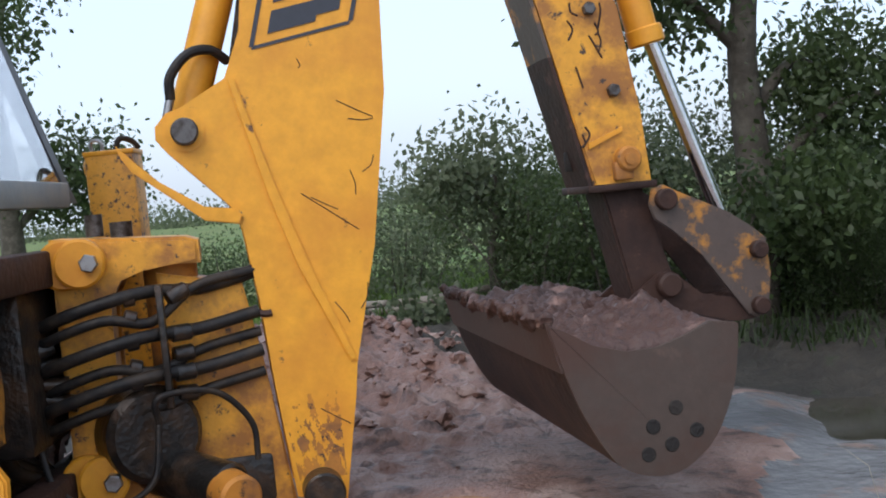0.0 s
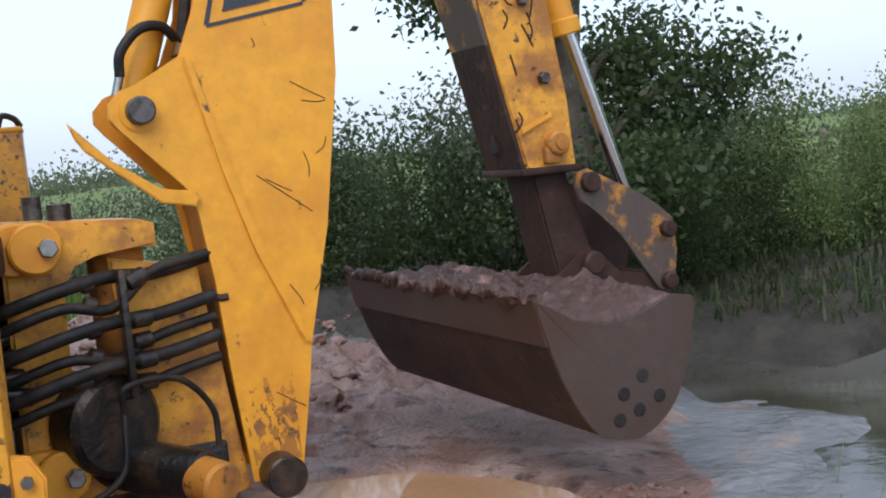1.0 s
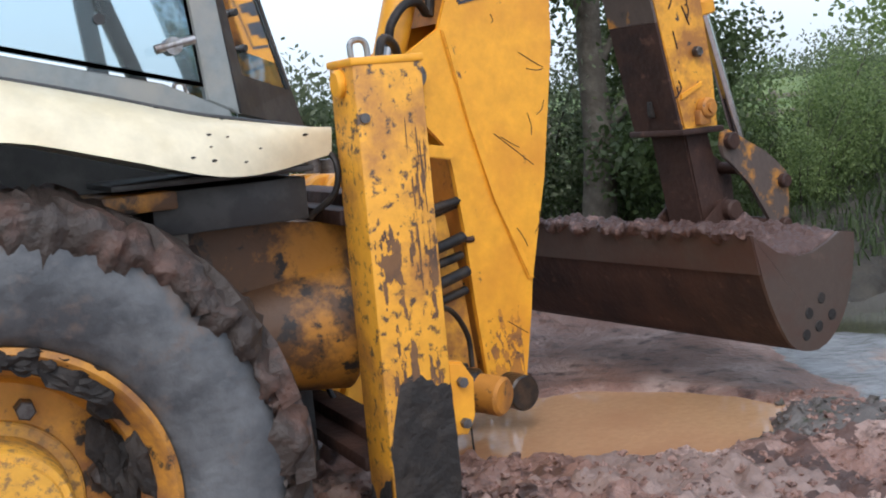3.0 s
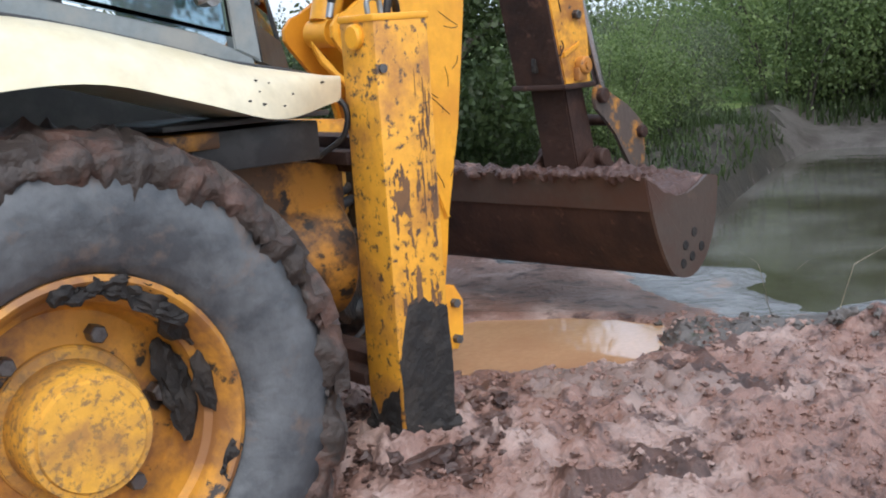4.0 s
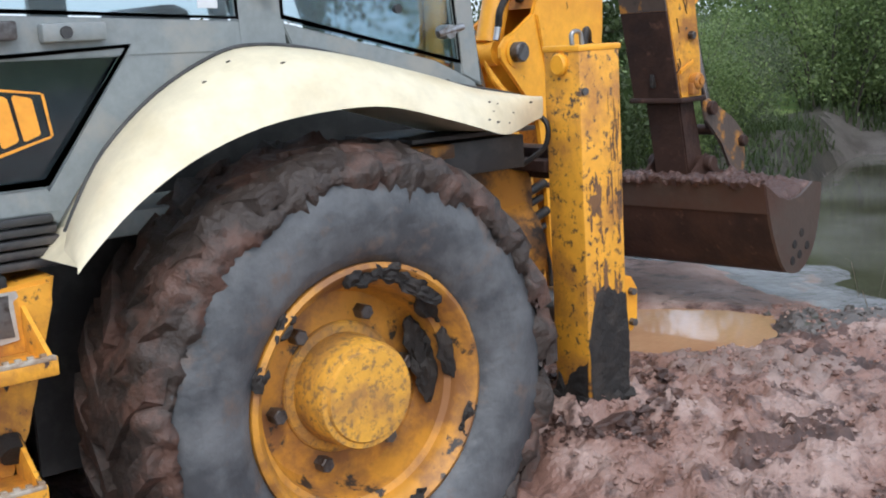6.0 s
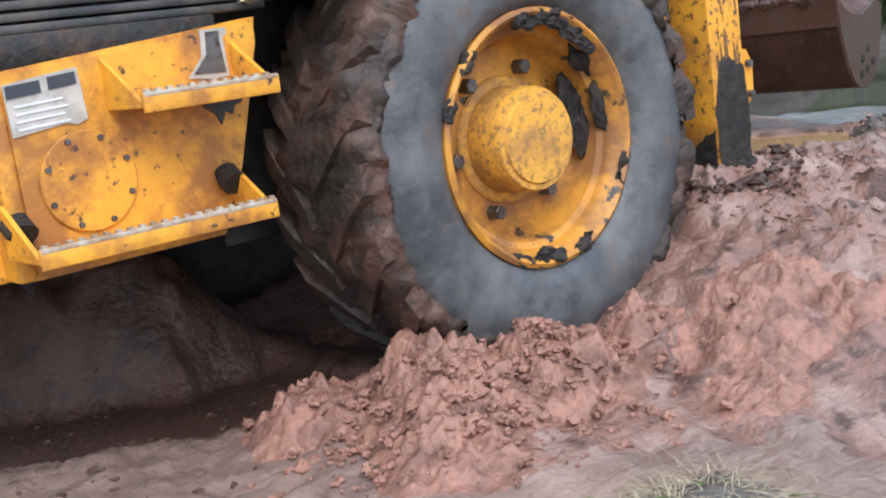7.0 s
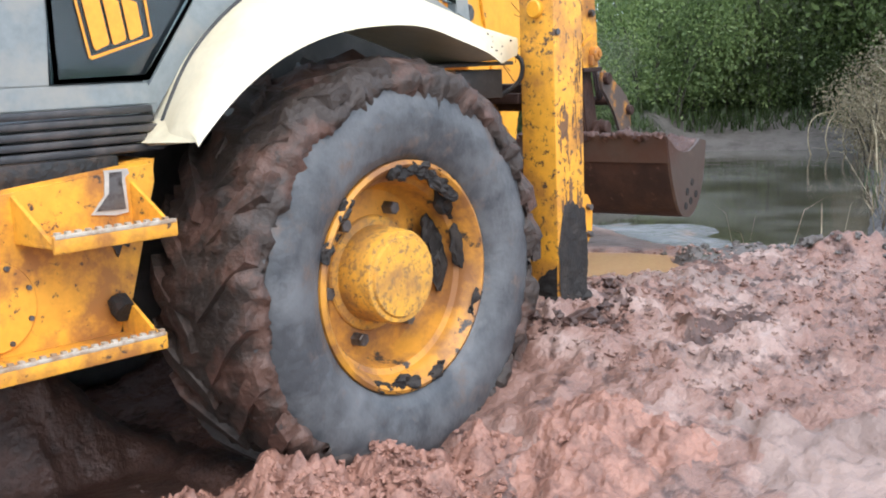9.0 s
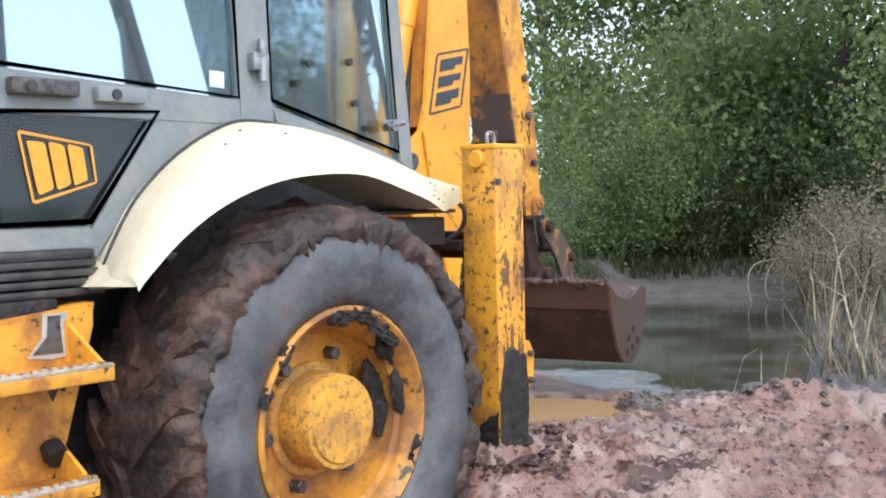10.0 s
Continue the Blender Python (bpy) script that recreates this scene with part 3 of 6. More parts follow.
# axle and chassis between the wheels
bm = B()
cyl(bm, (0, 0.3, WZ), (0, 2.0, WZ), 0.13, seg=32)
part("axle", bm, grease, loader)
# grease black on the chassis stands for the shade between the wheels
bm = B()
box(bm, -2.2, 1.05, 0.75, 1.55, 0.72, 1.20, 0.02)
part("chassis", bm, grease, loader, "chassis in grease black for the shade beneath the machine")
# added black sheet that stands for the darkness under the mudguard
bm = B()
plate(bm, [(-0.75, 0.5), (-0.75, 1.35), (-0.5, 1.55), (-0.25, 1.62), (0.1, 1.62), (0.45, 1.55), (0.93, 1.43), (0.93, 0.5)], 0.655, 0.675, side)
part("arch_shade_panel", bm, black_trim, loader, "added black panel for the dark under the mudguard")
# frame and knuckle: dirt plus painted shade from the mudguard above
bm = B()
plate(bm, [(0.35, 1.32), (0.80, 1.25), (1.02, 1.22), (1.02, 0.80), (0.74, 0.78), (0.50, 0.92)], 0.42, 0.62, side, 0.01)
part("rear_frame", bm, frame_grime_shade, loader, "stained yellow rear frame plate with shade in its colour")
bm = B()
cyl(bm, (0.55, 0.52, 0.94), (1.0, 0.52, 0.94), 0.15, 0.20, seg=28, lip=0.02)
part("frame_knuckle", bm, frame_grime_shade, loader)
bm = B()
box(bm, 0.35, 0.86, 0.22, 0.6, 1.385, 1.40, 0.003)
box(bm, 0.45, 0.85, 0.27, 0.6, 1.26, 1.37, 0.004)
part("battery_tray", bm, black_trim, loader, "black tray under the mudguard")
bm = B()
box(bm, 0.26, 0.50, 0.20, 0.5, 1.33, 1.375, 0.006)
part("tray_bracket", bm, frame_grime_shade, loader)

bm = B()
box(bm, -4.2, -2.1, 0.55, 1.75, 0.55, 1.35, 0.05)
box(bm, -3.1, -2.7, 0.35, 1.95, 0.40, 0.60, 0.03)
part("front_body", bm, paint_rusty, loader, "yellow front body of the machine")
# mudguard
lip = [(-0.815, 1.205), (-0.775, 1.245), (-0.655, 1.345), (-0.49, 1.44), (-0.29, 1.505), (-0.08, 1.53), (0.12, 1.525), (0.33, 1.47), (0.56, 1.405), (0.73, 1.395), (0.92, 1.42)]
ridge = [(-0.765, 1.21), (-0.705, 1.325), (-0.61, 1.465), (-0.45, 1.60), (-0.27, 1.69), (-0.14, 1.712), (0.05, 1.69), (0.36, 1.612), (0.58, 1.55), (0.80, 1.505), (0.94, 1.465)]


def smooth_line(pts, n):
    out = []
    P = [Vector((*p, 0)) for p in pts]
    P = [2 * P[0] - P[1]] + P + [2 * P[-1] - P[-2]]
    m = len(P) - 3
    for i in range(n + 1):
        f = min(i / n * m, m - 1e-6)
        k, t = int(f), f - int(f)
        a, b, c, d = P[k:k + 4]
        q = 0.5 * (2 * b + (c - a) * t + (2 * a - 5 * b + 4 * c - d) * t * t + (3 * b - a - 3 * c + d) * t ** 3)
        out.append((q.x, q.y))
    return out


L, Rg = smooth_line(lip, 40), smooth_line(ridge, 40)
rings = []
for (lx, lz), (rx, rz) in zip(L, Rg):
    row = []
    tail = 0.25 * float(step(0.40, 0.95, lx))
    for k in range(9):
        t = k / 8
        bul = math.sin(t * 3.14159) * 0.045
        row.append((lx + (rx - lx) * t, tail + (max(0.27, tail + 0.05) - tail) * t ** 1.25 - 0.012 * math.sin(t * 3.14159), lz + (rz - lz) * t + bul))
    inner = [(rx, 0.40, rz - 0.02), (lx * 0.98, 0.40, lz - 0.0), (lx * 0.985, tail + 0.022, lz + 0.012)]
    rings.append(row + inner)
bm = B()
solid(bm, rings)
guard = part("mudguard", bm, cream, loader, "cream-painted curved mudguard with scuffs", 40)
bm = B()
tube(bm, [(q[8][0], q[8][1] + 0.004, q[8][2] + 0.004) for q in rings[2:-1:2]], 0.006, 8, 4)
part("edge_seal", bm, black_trim, guard, "black rubber seal along the cab")
rnd = random.Random(4)
for k in range(15):
    q = rings[rnd.randrange(29, 40) if k < 11 else rnd.randrange(8, 26)][rnd.randrange(1, 4) if k < 8 else rnd.randrange(4, 8)]
    bm = B()
    bmesh.ops.create_icosphere(bm, subdivisions=1, radius=1.0)
    rr = rnd.uniform(0.003, 0.0065)
    for v in bm.verts:
        v.co = Vector((q[0] + rr * rnd.uniform(-0.4, 0.4) + v.co.x * rr * 1.7 + rr * 0.5 * v.co.z, q[1] + v.co.y * 0.003, q[2] + v.co.z * rr * 0.7))
    part("paint_chip", bm, black_mud, guard)
bm = B()
tube(bm, [(0.90, 0.30, 1.45), (0.925, 0.235, 1.40), (0.915, 0.24, 1.32), (0.86, 0.30, 1.26)], 0.009, 8, 8)
part("light_cable", bm, rubber_hose, loader, "black cable looping below the mudguard")

# cab
cab_bits = [
    ([(-1.75, 1.725), (-0.155, 1.70), (-0.155, 1.785), (-1.02, 1.835), (-1.75, 1.84)], 0.300),
    ([(-0.17, 1.66), (-0.02, 1.69), (-0.055, 2.75), (-0.20, 2.75)], 0.297),
    ([(-0.49, 1.745), (-0.10, 1.76), (-0.06, 1.68), (-0.28, 1.67), (-0.47, 1.575), (-0.63, 1.43), (-0.74, 1.29), (-0.80, 1.33), (-0.75, 1.38)], 0.303),
    ([(-0.03, 1.775), (0.52, 1.635), (0.68, 1.56), (0.70, 1.49), (0.36, 1.58), (0.02, 1.66)], 0.303),
    ([(0.575, 2.2), (0.625, 1.585), (0.705, 1.545), (0.635, 2.2), (0.56, 2.75), (0.50, 2.75)], 0.300),
    ([(-1.75, 1.32), (-0.73, 1.32), (-0.76, 1.385), (-1.75, 1.385)], 0.300),
    ([(-1.75, 1.385), (-1.075, 1.385), (-1.055, 1.73), (-1.75, 1.73)], 0.302),
    ([(-1.75, 1.84), (-1.30, 1.84), (-1.22, 2.75), (-1.75, 2.75)], 0.302),
    ([(-1.75, 2.62), (0.57, 2.62), (0.55, 2.8), (-1.75, 2.8)], 0.298),
]
bm = B()
for poly, y in cab_bits:
    plate(bm, poly, y, y + 0.045, side, 0.004)
cab = part("cab_frame", bm, grey_paint, loader, "grey sheet-steel cab frame")
bm = B()
for poly, y in cab_bits[:7] + cab_bits[8:]:
    plate(bm, poly, 2.30 - y - 0.045, 2.30 - y, side, 0.004)
box(bm, -1.75, 0.66, 0.3, 2.0, 2.74, 2.82, 0.03)
box(bm, 0.90, 0.97, 0.62, 1.68, 1.44, 1.53, 0.008)
box(bm, 0.19, 0.68, 0.33, 1.97, 2.66, 2.74, 0.008)
box(bm, -1.75, 0.55, 0.35, 1.95, 1.22, 1.29, 0.01)
part("cab_shell", bm, grey_paint, loader, "grey cab roof, floor and far side")
bm = B()
plate(bm, [(0.84, 1.47), (0.90, 1.46), (0.48, 2.74), (0.42, 2.74)], 1.93, 2.02, side, 0.004)
plate(bm, [(0.30, 1.47), (0.86, 1.46), (0.86, 1.53), (0.30, 1.56)], 1.95, 2.0, side, 0.004)
part("rear_window_seal", bm, black_trim, cab, "black rubber window seal")


def pane(name, poly, y, label, parent, trim=0.012):
    bm = B()
    plate(bm, poly, y + 0.014, y + 0.020, side)
    g = part(name, bm, glass, parent, label)
    g.visible_shadow = False
    c = Vector((sum(p[0] for p in poly) / len(poly), sum(p[1] for p in poly) / len(poly)))
    bm = B()
    n = len(poly)
    outer = [bm.verts.new((u, y - 0.004, v)) for u, v in poly]
    inner = [bm.verts.new((u + (c.x - u) / (Vector((u, v)) - c).length * trim * 1.3, y - 0.004, v + (c.y - v) / (Vector((u, v)) - c).length * trim * 1.3)) for u, v in poly]
    for i in range(n):
        j = (i + 1) % n
        bm.faces.new((outer[i], outer[j], inner[j], inner[i]))
    bmesh.ops.solidify(bm, geom=bm.faces[:], thickness=0.014)
    part("seal", bm, black_trim, g, "black rubber seal")
    return g


pane("door_glass", [(-1.29, 1.85), (-1.02, 1.84), (-0.165, 1.79), (-0.205, 2.61), (-1.23, 2.61)], 0.302, "tinted door glass", cab)
pane("side_window", [(-0.035, 1.785), (0.618, 1.618), (0.57, 2.2), (0.51, 2.61), (-0.06, 2.61)], 0.300, "tinted rear side window", cab)
low = pane("lower_door_glass", [(-1.07, 1.72), (-0.495, 1.738), (-0.755, 1.39), (-1.065, 1.39)], 0.300, "dusty lower door glass with an orange decal", cab, 0.016)
bm = B()
plate(bm, [(-1.08, 1.75), (-0.46, 1.75), (-0.74, 1.38), (-1.08, 1.38)], 0.37, 0.40, side)
part("door_lining", bm, black_trim, cab, "dark lining behind the lower glass")
bm = B()
bm.faces.new([bm.verts.new(p) for p in ((0.94, 0.64, 1.53), (0.94, 1.66, 1.53), (0.60, 1.66, 2.66), (0.60, 0.64, 2.66))])
bmesh.ops.solidify(bm, geom=bm.faces[:], thickness=0.006)
rg = part("rear_window", bm, glass, cab, "tinted rear cab window")
rg.visible_shadow = False


def corner(u, v):
    """The slanted corner of the cab: u from the side pillar to the rear edge, v from sill to roof."""
    lo = Vector((0.705, 0.315, 1.545)).lerp(Vector((0.965, 0.60, 1.485)), u)
    hi = Vector((0.56, 0.315, 2.70)).lerp(Vector((0.66, 0.60, 2.70)), u)
    return lo.lerp(hi, v)


def corner_strip(bm, quad, t):
    vs = [corner(*q) for q in quad]
    nrm = (vs[1] - vs[0]).cross(vs[3] - vs[0]).normalized() * t
    solid(bm, [[v - nrm for v in vs], [v + nrm for v in vs]])


bm = B()
corner_strip(bm, [(0.14, 0.09), (0.95, 0.09), (0.95, 0.97), (0.14, 0.97)], 0.003)
cg = part("corner_window", bm, glass, cab, "slanted tinted corner window")
cg.visible_shadow = False
bm = B()
corner_strip(bm, [(0, 0), (1, 0), (1, 0.092), (0, 0.092)], 0.010)
corner_strip(bm, [(0, 0.092), (0.15, 0.092), (0.15, 1), (0, 1)], 0.010)
corner_strip(bm, [(0.955, 0.092), (1, 0.092), (1, 1), (0.955, 1)], 0.010)
part("corner_seal", bm, black_trim, cg, "black corner window border")
for v in (0.16, 0.24, 0.33, 0.42):
    bm = B()
    p = corner(0.32, v)
    cyl(bm, p + Vector((0.01, -0.012, 0)), p - Vector((0.01, -0.012, 0)), 0.010, seg=12)
    part("glass_stud", bm, black_trim, cg)
# seat and steering column seen dimly through the glass
bm = B()
box(bm, -0.55, -0.05, 0.9, 1.4, 1.29, 1.70, 0.05)
box(bm, -0.15, 0.0, 0.9, 1.4, 1.70, 1.86, 0.05)
part("driver_seat", bm, black_trim, loader, "black driver seat")

# decal on the lower door glass: bordered badge with three plain blocks
BADGE = (Vector((-0.939, 1.452)), Vector((-0.724, 1.513)), Vector((-0.739, 1.627)), Vector((-0.982, 1.665)))


def badge(u, v):
    """Across and up the tapering badge."""
    p = BADGE[0].lerp(BADGE[1], u).lerp(BADGE[3].lerp(BADGE[2], u), v)
    return (p.x, p.y)


bm = B()
for a, b, c, d in ((0.03, 0, 0.97, 0.045), (0.03, 0.955, 0.97, 1), (0, 0.03, 0.03, 0.97), (0.97, 0.03, 1, 0.97)):
    plate(bm, [badge(a, b), badge(c, b), badge(c, d), badge(a, d)], 0.309, 0.312, side)
door_badge = part("door_badge", bm, decal_yellow, low, "orange tapering badge frame")
for a, c, e in ((0.10, 0.34, 0.03), (0.39, 0.60, 0.0), (0.65, 0.86, -0.01)):
    bm = B()
    plate(bm, [badge(a, 0.13 + e), badge(a + 0.03, 0.10), badge(c - 0.03, 0.13), badge(c, 0.17), badge(c, 0.84), badge(c - 0.03, 0.88), badge(a + 0.03, 0.90 - e), badge(a, 0.86)], 0.309, 0.312, side)
    part("block", bm, decal_yellow, door_badge)

bm = B()
plate(bm, [(-0.285, 1.825), (-0.225, 1.822), (-0.225, 1.875), (-0.285, 1.878)], 0.311, 0.314, side)
part("window_sticker", bm, sticker_white, cab, "small white window sticker")
for k, (x0, x1, z) in enumerate(((-1.02, -0.80, 1.785), (-0.74, -0.57, 1.775))):
    bm = B()
    box(bm, x0, x1, 0.262, 0.30, z - 0.024, z + 0.024, 0.008)
    h = part("door_handle", bm, grey_paint if k else bolt_steel, cab, "grey recessed door handle")
    bm = B()
    cyl(bm, (x0 + 0.06, 0.255, z), (x0 + 0.06, 0.27, z), 0.016, seg=14)
    part("lock", bm, black_trim, h)
bm = B()
box(bm, -0.135, -0.065, 0.262, 0.30, 1.885, 1.945, 0.006)
cyl(bm, (-0.09, 0.27, 1.85), (-0.09, 0.27, 1.99), 0.016, seg=14)
part("hinge", bm, steel, cab, "grey steel door hinge")
bm = B()
cyl(bm, (0.50, 0.255, 1.715), (0.60, 0.255, 1.735), 0.012, seg=12)
cyl(bm, (0.545, 0.30, 1.722), (0.545, 0.245, 1.722), 0.022, seg=14)
part("window_latch", bm, steel, cab, "steel window latch")
for p in ((0.385, 1.80), (0.10, 1.86), (0.16, 1.93), (0.36, 1.95)):
    bm = B()
    cyl(bm, (p[0], 0.296, p[1]), (p[0], 0.312, p[1]), 0.014, seg=14)
    part("glass_stud", bm, black_trim, cab)

# ribbed black sill under the door
bm = B()
for k in range(5):
    z = 1.185 + k * 0.028
    box(bm, -2.0, -0.725 - 0.008 * k, 0.285 + 0.006 * (k % 2), 0.36, z, z + 0.022, 0.006)
part("sill_trim", bm, plastic_black, loader, "black ribbed sill trim")

# step box
bm = B()
plate(bm, [(-1.515, 1.10), (-0.785, 1.165), (-0.80, 1.10), (-0.90, 0.775), (-0.975, 0.605), (-1.505, 0.60)], 0.245, 0.95, side, 0.012)
plate(bm, [(-2.1, 1.08), (-1.50, 1.10), (-1.50, 0.60), (-2.1, 0.58)], 0.33, 0.95, side, 0.01)
box(bm, -1.545, -1.495, 0.25, 0.36, 0.60, 1.10, 0.012)
tank = part("step_box", bm, paint_worn, loader, "stained yellow side tank box")
bm = B()
box(bm, -2.1, -0.9, 0.26, 0.8, 1.10, 1.185, 0.01)
part("box_cover", bm, grease, tank)


def tread_step(x0, x1, z):
    bm = B()
    box(bm, x0, x1, 0.05, 0.245, z, z + 0.012, 0.003)
    box(bm, x0, x1, 0.042, 0.054, z - 0.012, z + 0.036, 0.004)
    for x in (x0, x1 - 0.012):
        plate(bm, [(0.054, z + 0.012), (0.245, z + 0.012), (0.245, z + 0.13)], x, x + 0.012, lambda u, d, v: (d, u, v))
    st = part("step", bm, paint_worn, tank, "worn yellow steel step")
    bm = B()
    box(bm, x0 + 0.004, x1 - 0.004, 0.0405, 0.058, z + 0.026, z + 0.0375, 0.002)
    for k in range(int((x1 - x0) / 0.03)):
        box(bm, x0 + 0.01 + k * 0.03, x0 + 0.024 + k * 0.03, 0.046, 0.06, z + 0.036, z + 0.044, 0)
    part("grip_edge", bm, worn_edge, st, "scuffed bare metal grip edge")


tread_step(-1.25, -0.87, 0.975)
tread_step(-1.56, -0.93, 0.665)
bm = B()
cyl(bm, (-1.33, 0.245, 0.815), (-1.33, 0.234, 0.815), 0.125, seg=40, lip=0.003)
cap = part("inspection_cover", bm, paint_worn, tank, "round bolted inspection cover")
for k in range(8):
    a = radians(k * 45 + 22)
    bm = B()
    cyl(bm, (-1.33 + 0.11 * math.cos(a), 0.236, 0.815 + 0.11 * math.sin(a)), (-1.33 + 0.11 * math.cos(a), 0.227, 0.815 + 0.11 * math.sin(a)), 0.008, seg=6)
    part("cover_bolt", bm, bolt_steel, cap)
bm = B()
cyl(bm, (-1.221, 0.245, 0.998), (-1.221, 0.225, 0.998), 0.021, seg=18, lip=0.004)
part("drain_plug", bm, grease, tank, "black rubber plug")
bm = B()
plate(bm, [(-1.50, 1.07), (-1.312, 1.092), (-1.305, 0.965), (-1.335, 0.955), (-1.36, 0.962), (-1.495, 0.945)], 0.240, 0.246, side)
stk = part("maker_sticker", bm, sticker_grey, tank, "torn grey dealer sticker with dark bars")
bm = B()
for a, b, z, h in ((-1.495, -1.41, 1.036, 0.03), (-1.39, -1.32, 1.046, 0.03)):
    plate(bm, [(a, z), (b, z + 0.006), (b, z + 0.006 + h), (a, z + h)], 0.237, 0.241, side)
part("printed_bar", bm, decal_dark, stk)
for k in range(4):
    bm = B()
    plate(bm, [(-1.48, 1.013 - 0.018 * k), (-1.36 + 0.01 * (k % 2), 1.02 - 0.018 * k), (-1.36 + 0.01 * (k % 2), 1.026 - 0.018 * k), (-1.48, 1.019 - 0.018 * k)], 0.2375, 0.241, side)
    part("print_line", bm, sticker_white, stk)
bm = B()
plate(bm, [(-0.965, 1.145), (-0.89, 1.145), (-0.885, 1.13), (-0.90, 1.12), (-0.895, 1.02), (-0.94, 1.015), (-1.015, 1.025), (-0.97, 1.075), (-0.965, 1.125)], 0.2405, 0.246, side)
chip = part("rust_patch", bm, sticker_grey, tank, "pale primer showing round chipped paint")
bm = B()
plate(bm, [(-0.95, 1.138), (-0.91, 1.138), (-0.912, 1.11), (-0.905, 1.03), (-1.0, 1.034), (-0.955, 1.08)], 0.238, 0.2406, side)
part("bare_steel", bm, bolt_steel, chip, "bare dark steel")
bm = B()
plate(bm, [(-1.0, 0.972), (-0.862, 0.968), (-0.875, 0.945), (-0.895, 0.94), (-0.905, 0.918), (-0.925, 0.93), (-0.942, 0.895), (-0.955, 0.925), (-0.985, 0.945)], 0.239, 0.246, side)
part("grease_drip", bm, grease, tank, "dark grease run below the step")
for x, z in ((-0.925, 0.72), (-1.5, 0.70)):
    bm = B()
    cyl(bm, (x - 0.03, 0.2, z + 0.02), (x - 0.03, 0.245, z + 0.05), 0.035, seg=12)
    displace(bm, 0.01, 30, 2)
    part("mud_lump", bm, black_mud, tank)


# outriggers
def outrigger(y0, y1, parent):
    sgn = 1 if y0 < 1 else -1
    f = y0 if sgn > 0 else y1
    bm = B()
    box(bm, 0.935, 1.125, y0, y1, 0.40, 1.648, 0.010)
    leg = part("outrigger_leg", bm, leg_paint, parent, "chipped yellow steel outrigger leg")
    bm = B()
    cyl(bm, (0.938, (y0 + y1) / 2, 1.595), (0.915, (y0 + y1) / 2, 1.595), 0.036, seg=24, lip=0.006)
    part("pivot_pin", bm, paint, leg)
    bm = B()
    cyl(bm, (0.955, f - sgn * 0.008, 1.505), (0.955, f + sgn * 0.01, 1.505), 0.013, seg=12)
    part("leg_bolt", bm, bolt_steel, leg)
    bm = B()
    box(bm, 0.931, 1.129, y0 - 0.004, y1 + 0.004, 1.635, 1.655, 0.005)
    part("cap_plate", bm, paint, leg)
    bm = B()
    tube(bm, [(0.955, y0 + 0.05, 1.65), (0.955, y0 + 0.05, 1.69), (0.975, y0 + 0.05, 1.70), (0.995, y0 + 0.05, 1.69), (1.0, y0 + 0.05, 1.65)], 0.008)
    part("lifting_loop", bm, steel, leg)
    bm = B()
    tube(bm, [(1.04, y0 + 0.08, 1.65), (1.06, y0 + 0.09, 1.70), (1.10, y0 + 0.12, 1.69), (1.12, y0 + 0.14, 1.66)], 0.012)
    part("leg_hose", bm, rubber_hose, leg)
    bm = B()
    plate(bm, [(1.12, 0.86), (1.165, 0.85), (1.195, 0.80), (1.19, 0.70), (1.165, 0.655), (1.12, 0.66)], y0 + 0.01, y0 + 0.045, side, 0.006)
    lug = part("guide_lug", bm, paint, leg, "yellow bolted guide plate")
    for z in (0.80, 0.69):
        bm = B()
        cyl(bm, (1.155, y0 + 0.012, z), (1.155, y0 - 0.01, z), 0.014, seg=6)
        part("lug_bolt", bm, bolt_steel, lug)
    bm = B()
    box(bm, 0.93, 1.13, y0 - 0.005, y1 + 0.005, 0.40, 0.46, 0.004)
    bmesh.ops.subdivide_edges(bm, edges=bm.edges[:], cuts=5, use_grid_fill=True)
    displace(bm, 0.03, 14, 1)
    part("foot_mud", bm, black_mud, leg, "wet black clay on the foot")
    bm = B()
    box(bm, 0.85, 1.20, y0 - 0.10, y1 + 0.10, 0.36, 0.41, 0.01)
    bmesh.ops.subdivide_edges(bm, edges=bm.edges[:], cuts=4, use_grid_fill=True)
    displace(bm, 0.025, 9, 2)
    part("foot_pad", bm, wet_mud_and_shade, leg, "mud-covered outrigger pad")
    # clay smear climbing the outer face
    bm = B()
    nu, nv = 14, 26
    grid = []
    for j in range(nv + 1):
        row = []
        for i in range(nu + 1):
            u, v = i / nu, j / nv
            topz = 0.86 - 0.10 * abs(u - 0.45) - 0.22 * max(0, 0.22 - u) * 3 + 0.03 * noise.noise((u * 7, 2.0, 1.0))
            x, z = 0.938 + 0.184 * u, 0.42 + (topz - 0.42) * v
            d = 0.012 * (1 - v ** 6) * (0.6 + 0.6 * noise.fractal((x * 22, z * 22, 0.0), 1.0, 2.0, 3)) - (0.004 if v > 0.97 else 0) - 0.003 * (u < 0.02)
            row.append(bm.verts.new((x, f - sgn * max(d, -0.003), z)))
        grid.append(row)
    for j in range(nv):
        for i in range(nu):
            bm.faces.new((grid[j][i], grid[j][i + 1], grid[j + 1][i + 1], grid[j + 1][i]))
    part("clay_smear", bm, black_mud, leg, "black clay smeared up the leg", 60)
    bm = B()
    grid = []
    for j in range(19):
        row = []
        for i in range(13):
            u, v = i / 12, j / 18
            topz = 0.60 + 0.10 * noise.noise((u * 5, 4.0, 2.0)) - 0.12 * u
            d = 0.010 * (1 - v ** 6) * (0.5 + 0.7 * noise.fractal((u * 4, v * 6, 3.0), 1.0, 2.0, 3)) - (0.004 if v > 0.96 else 0)
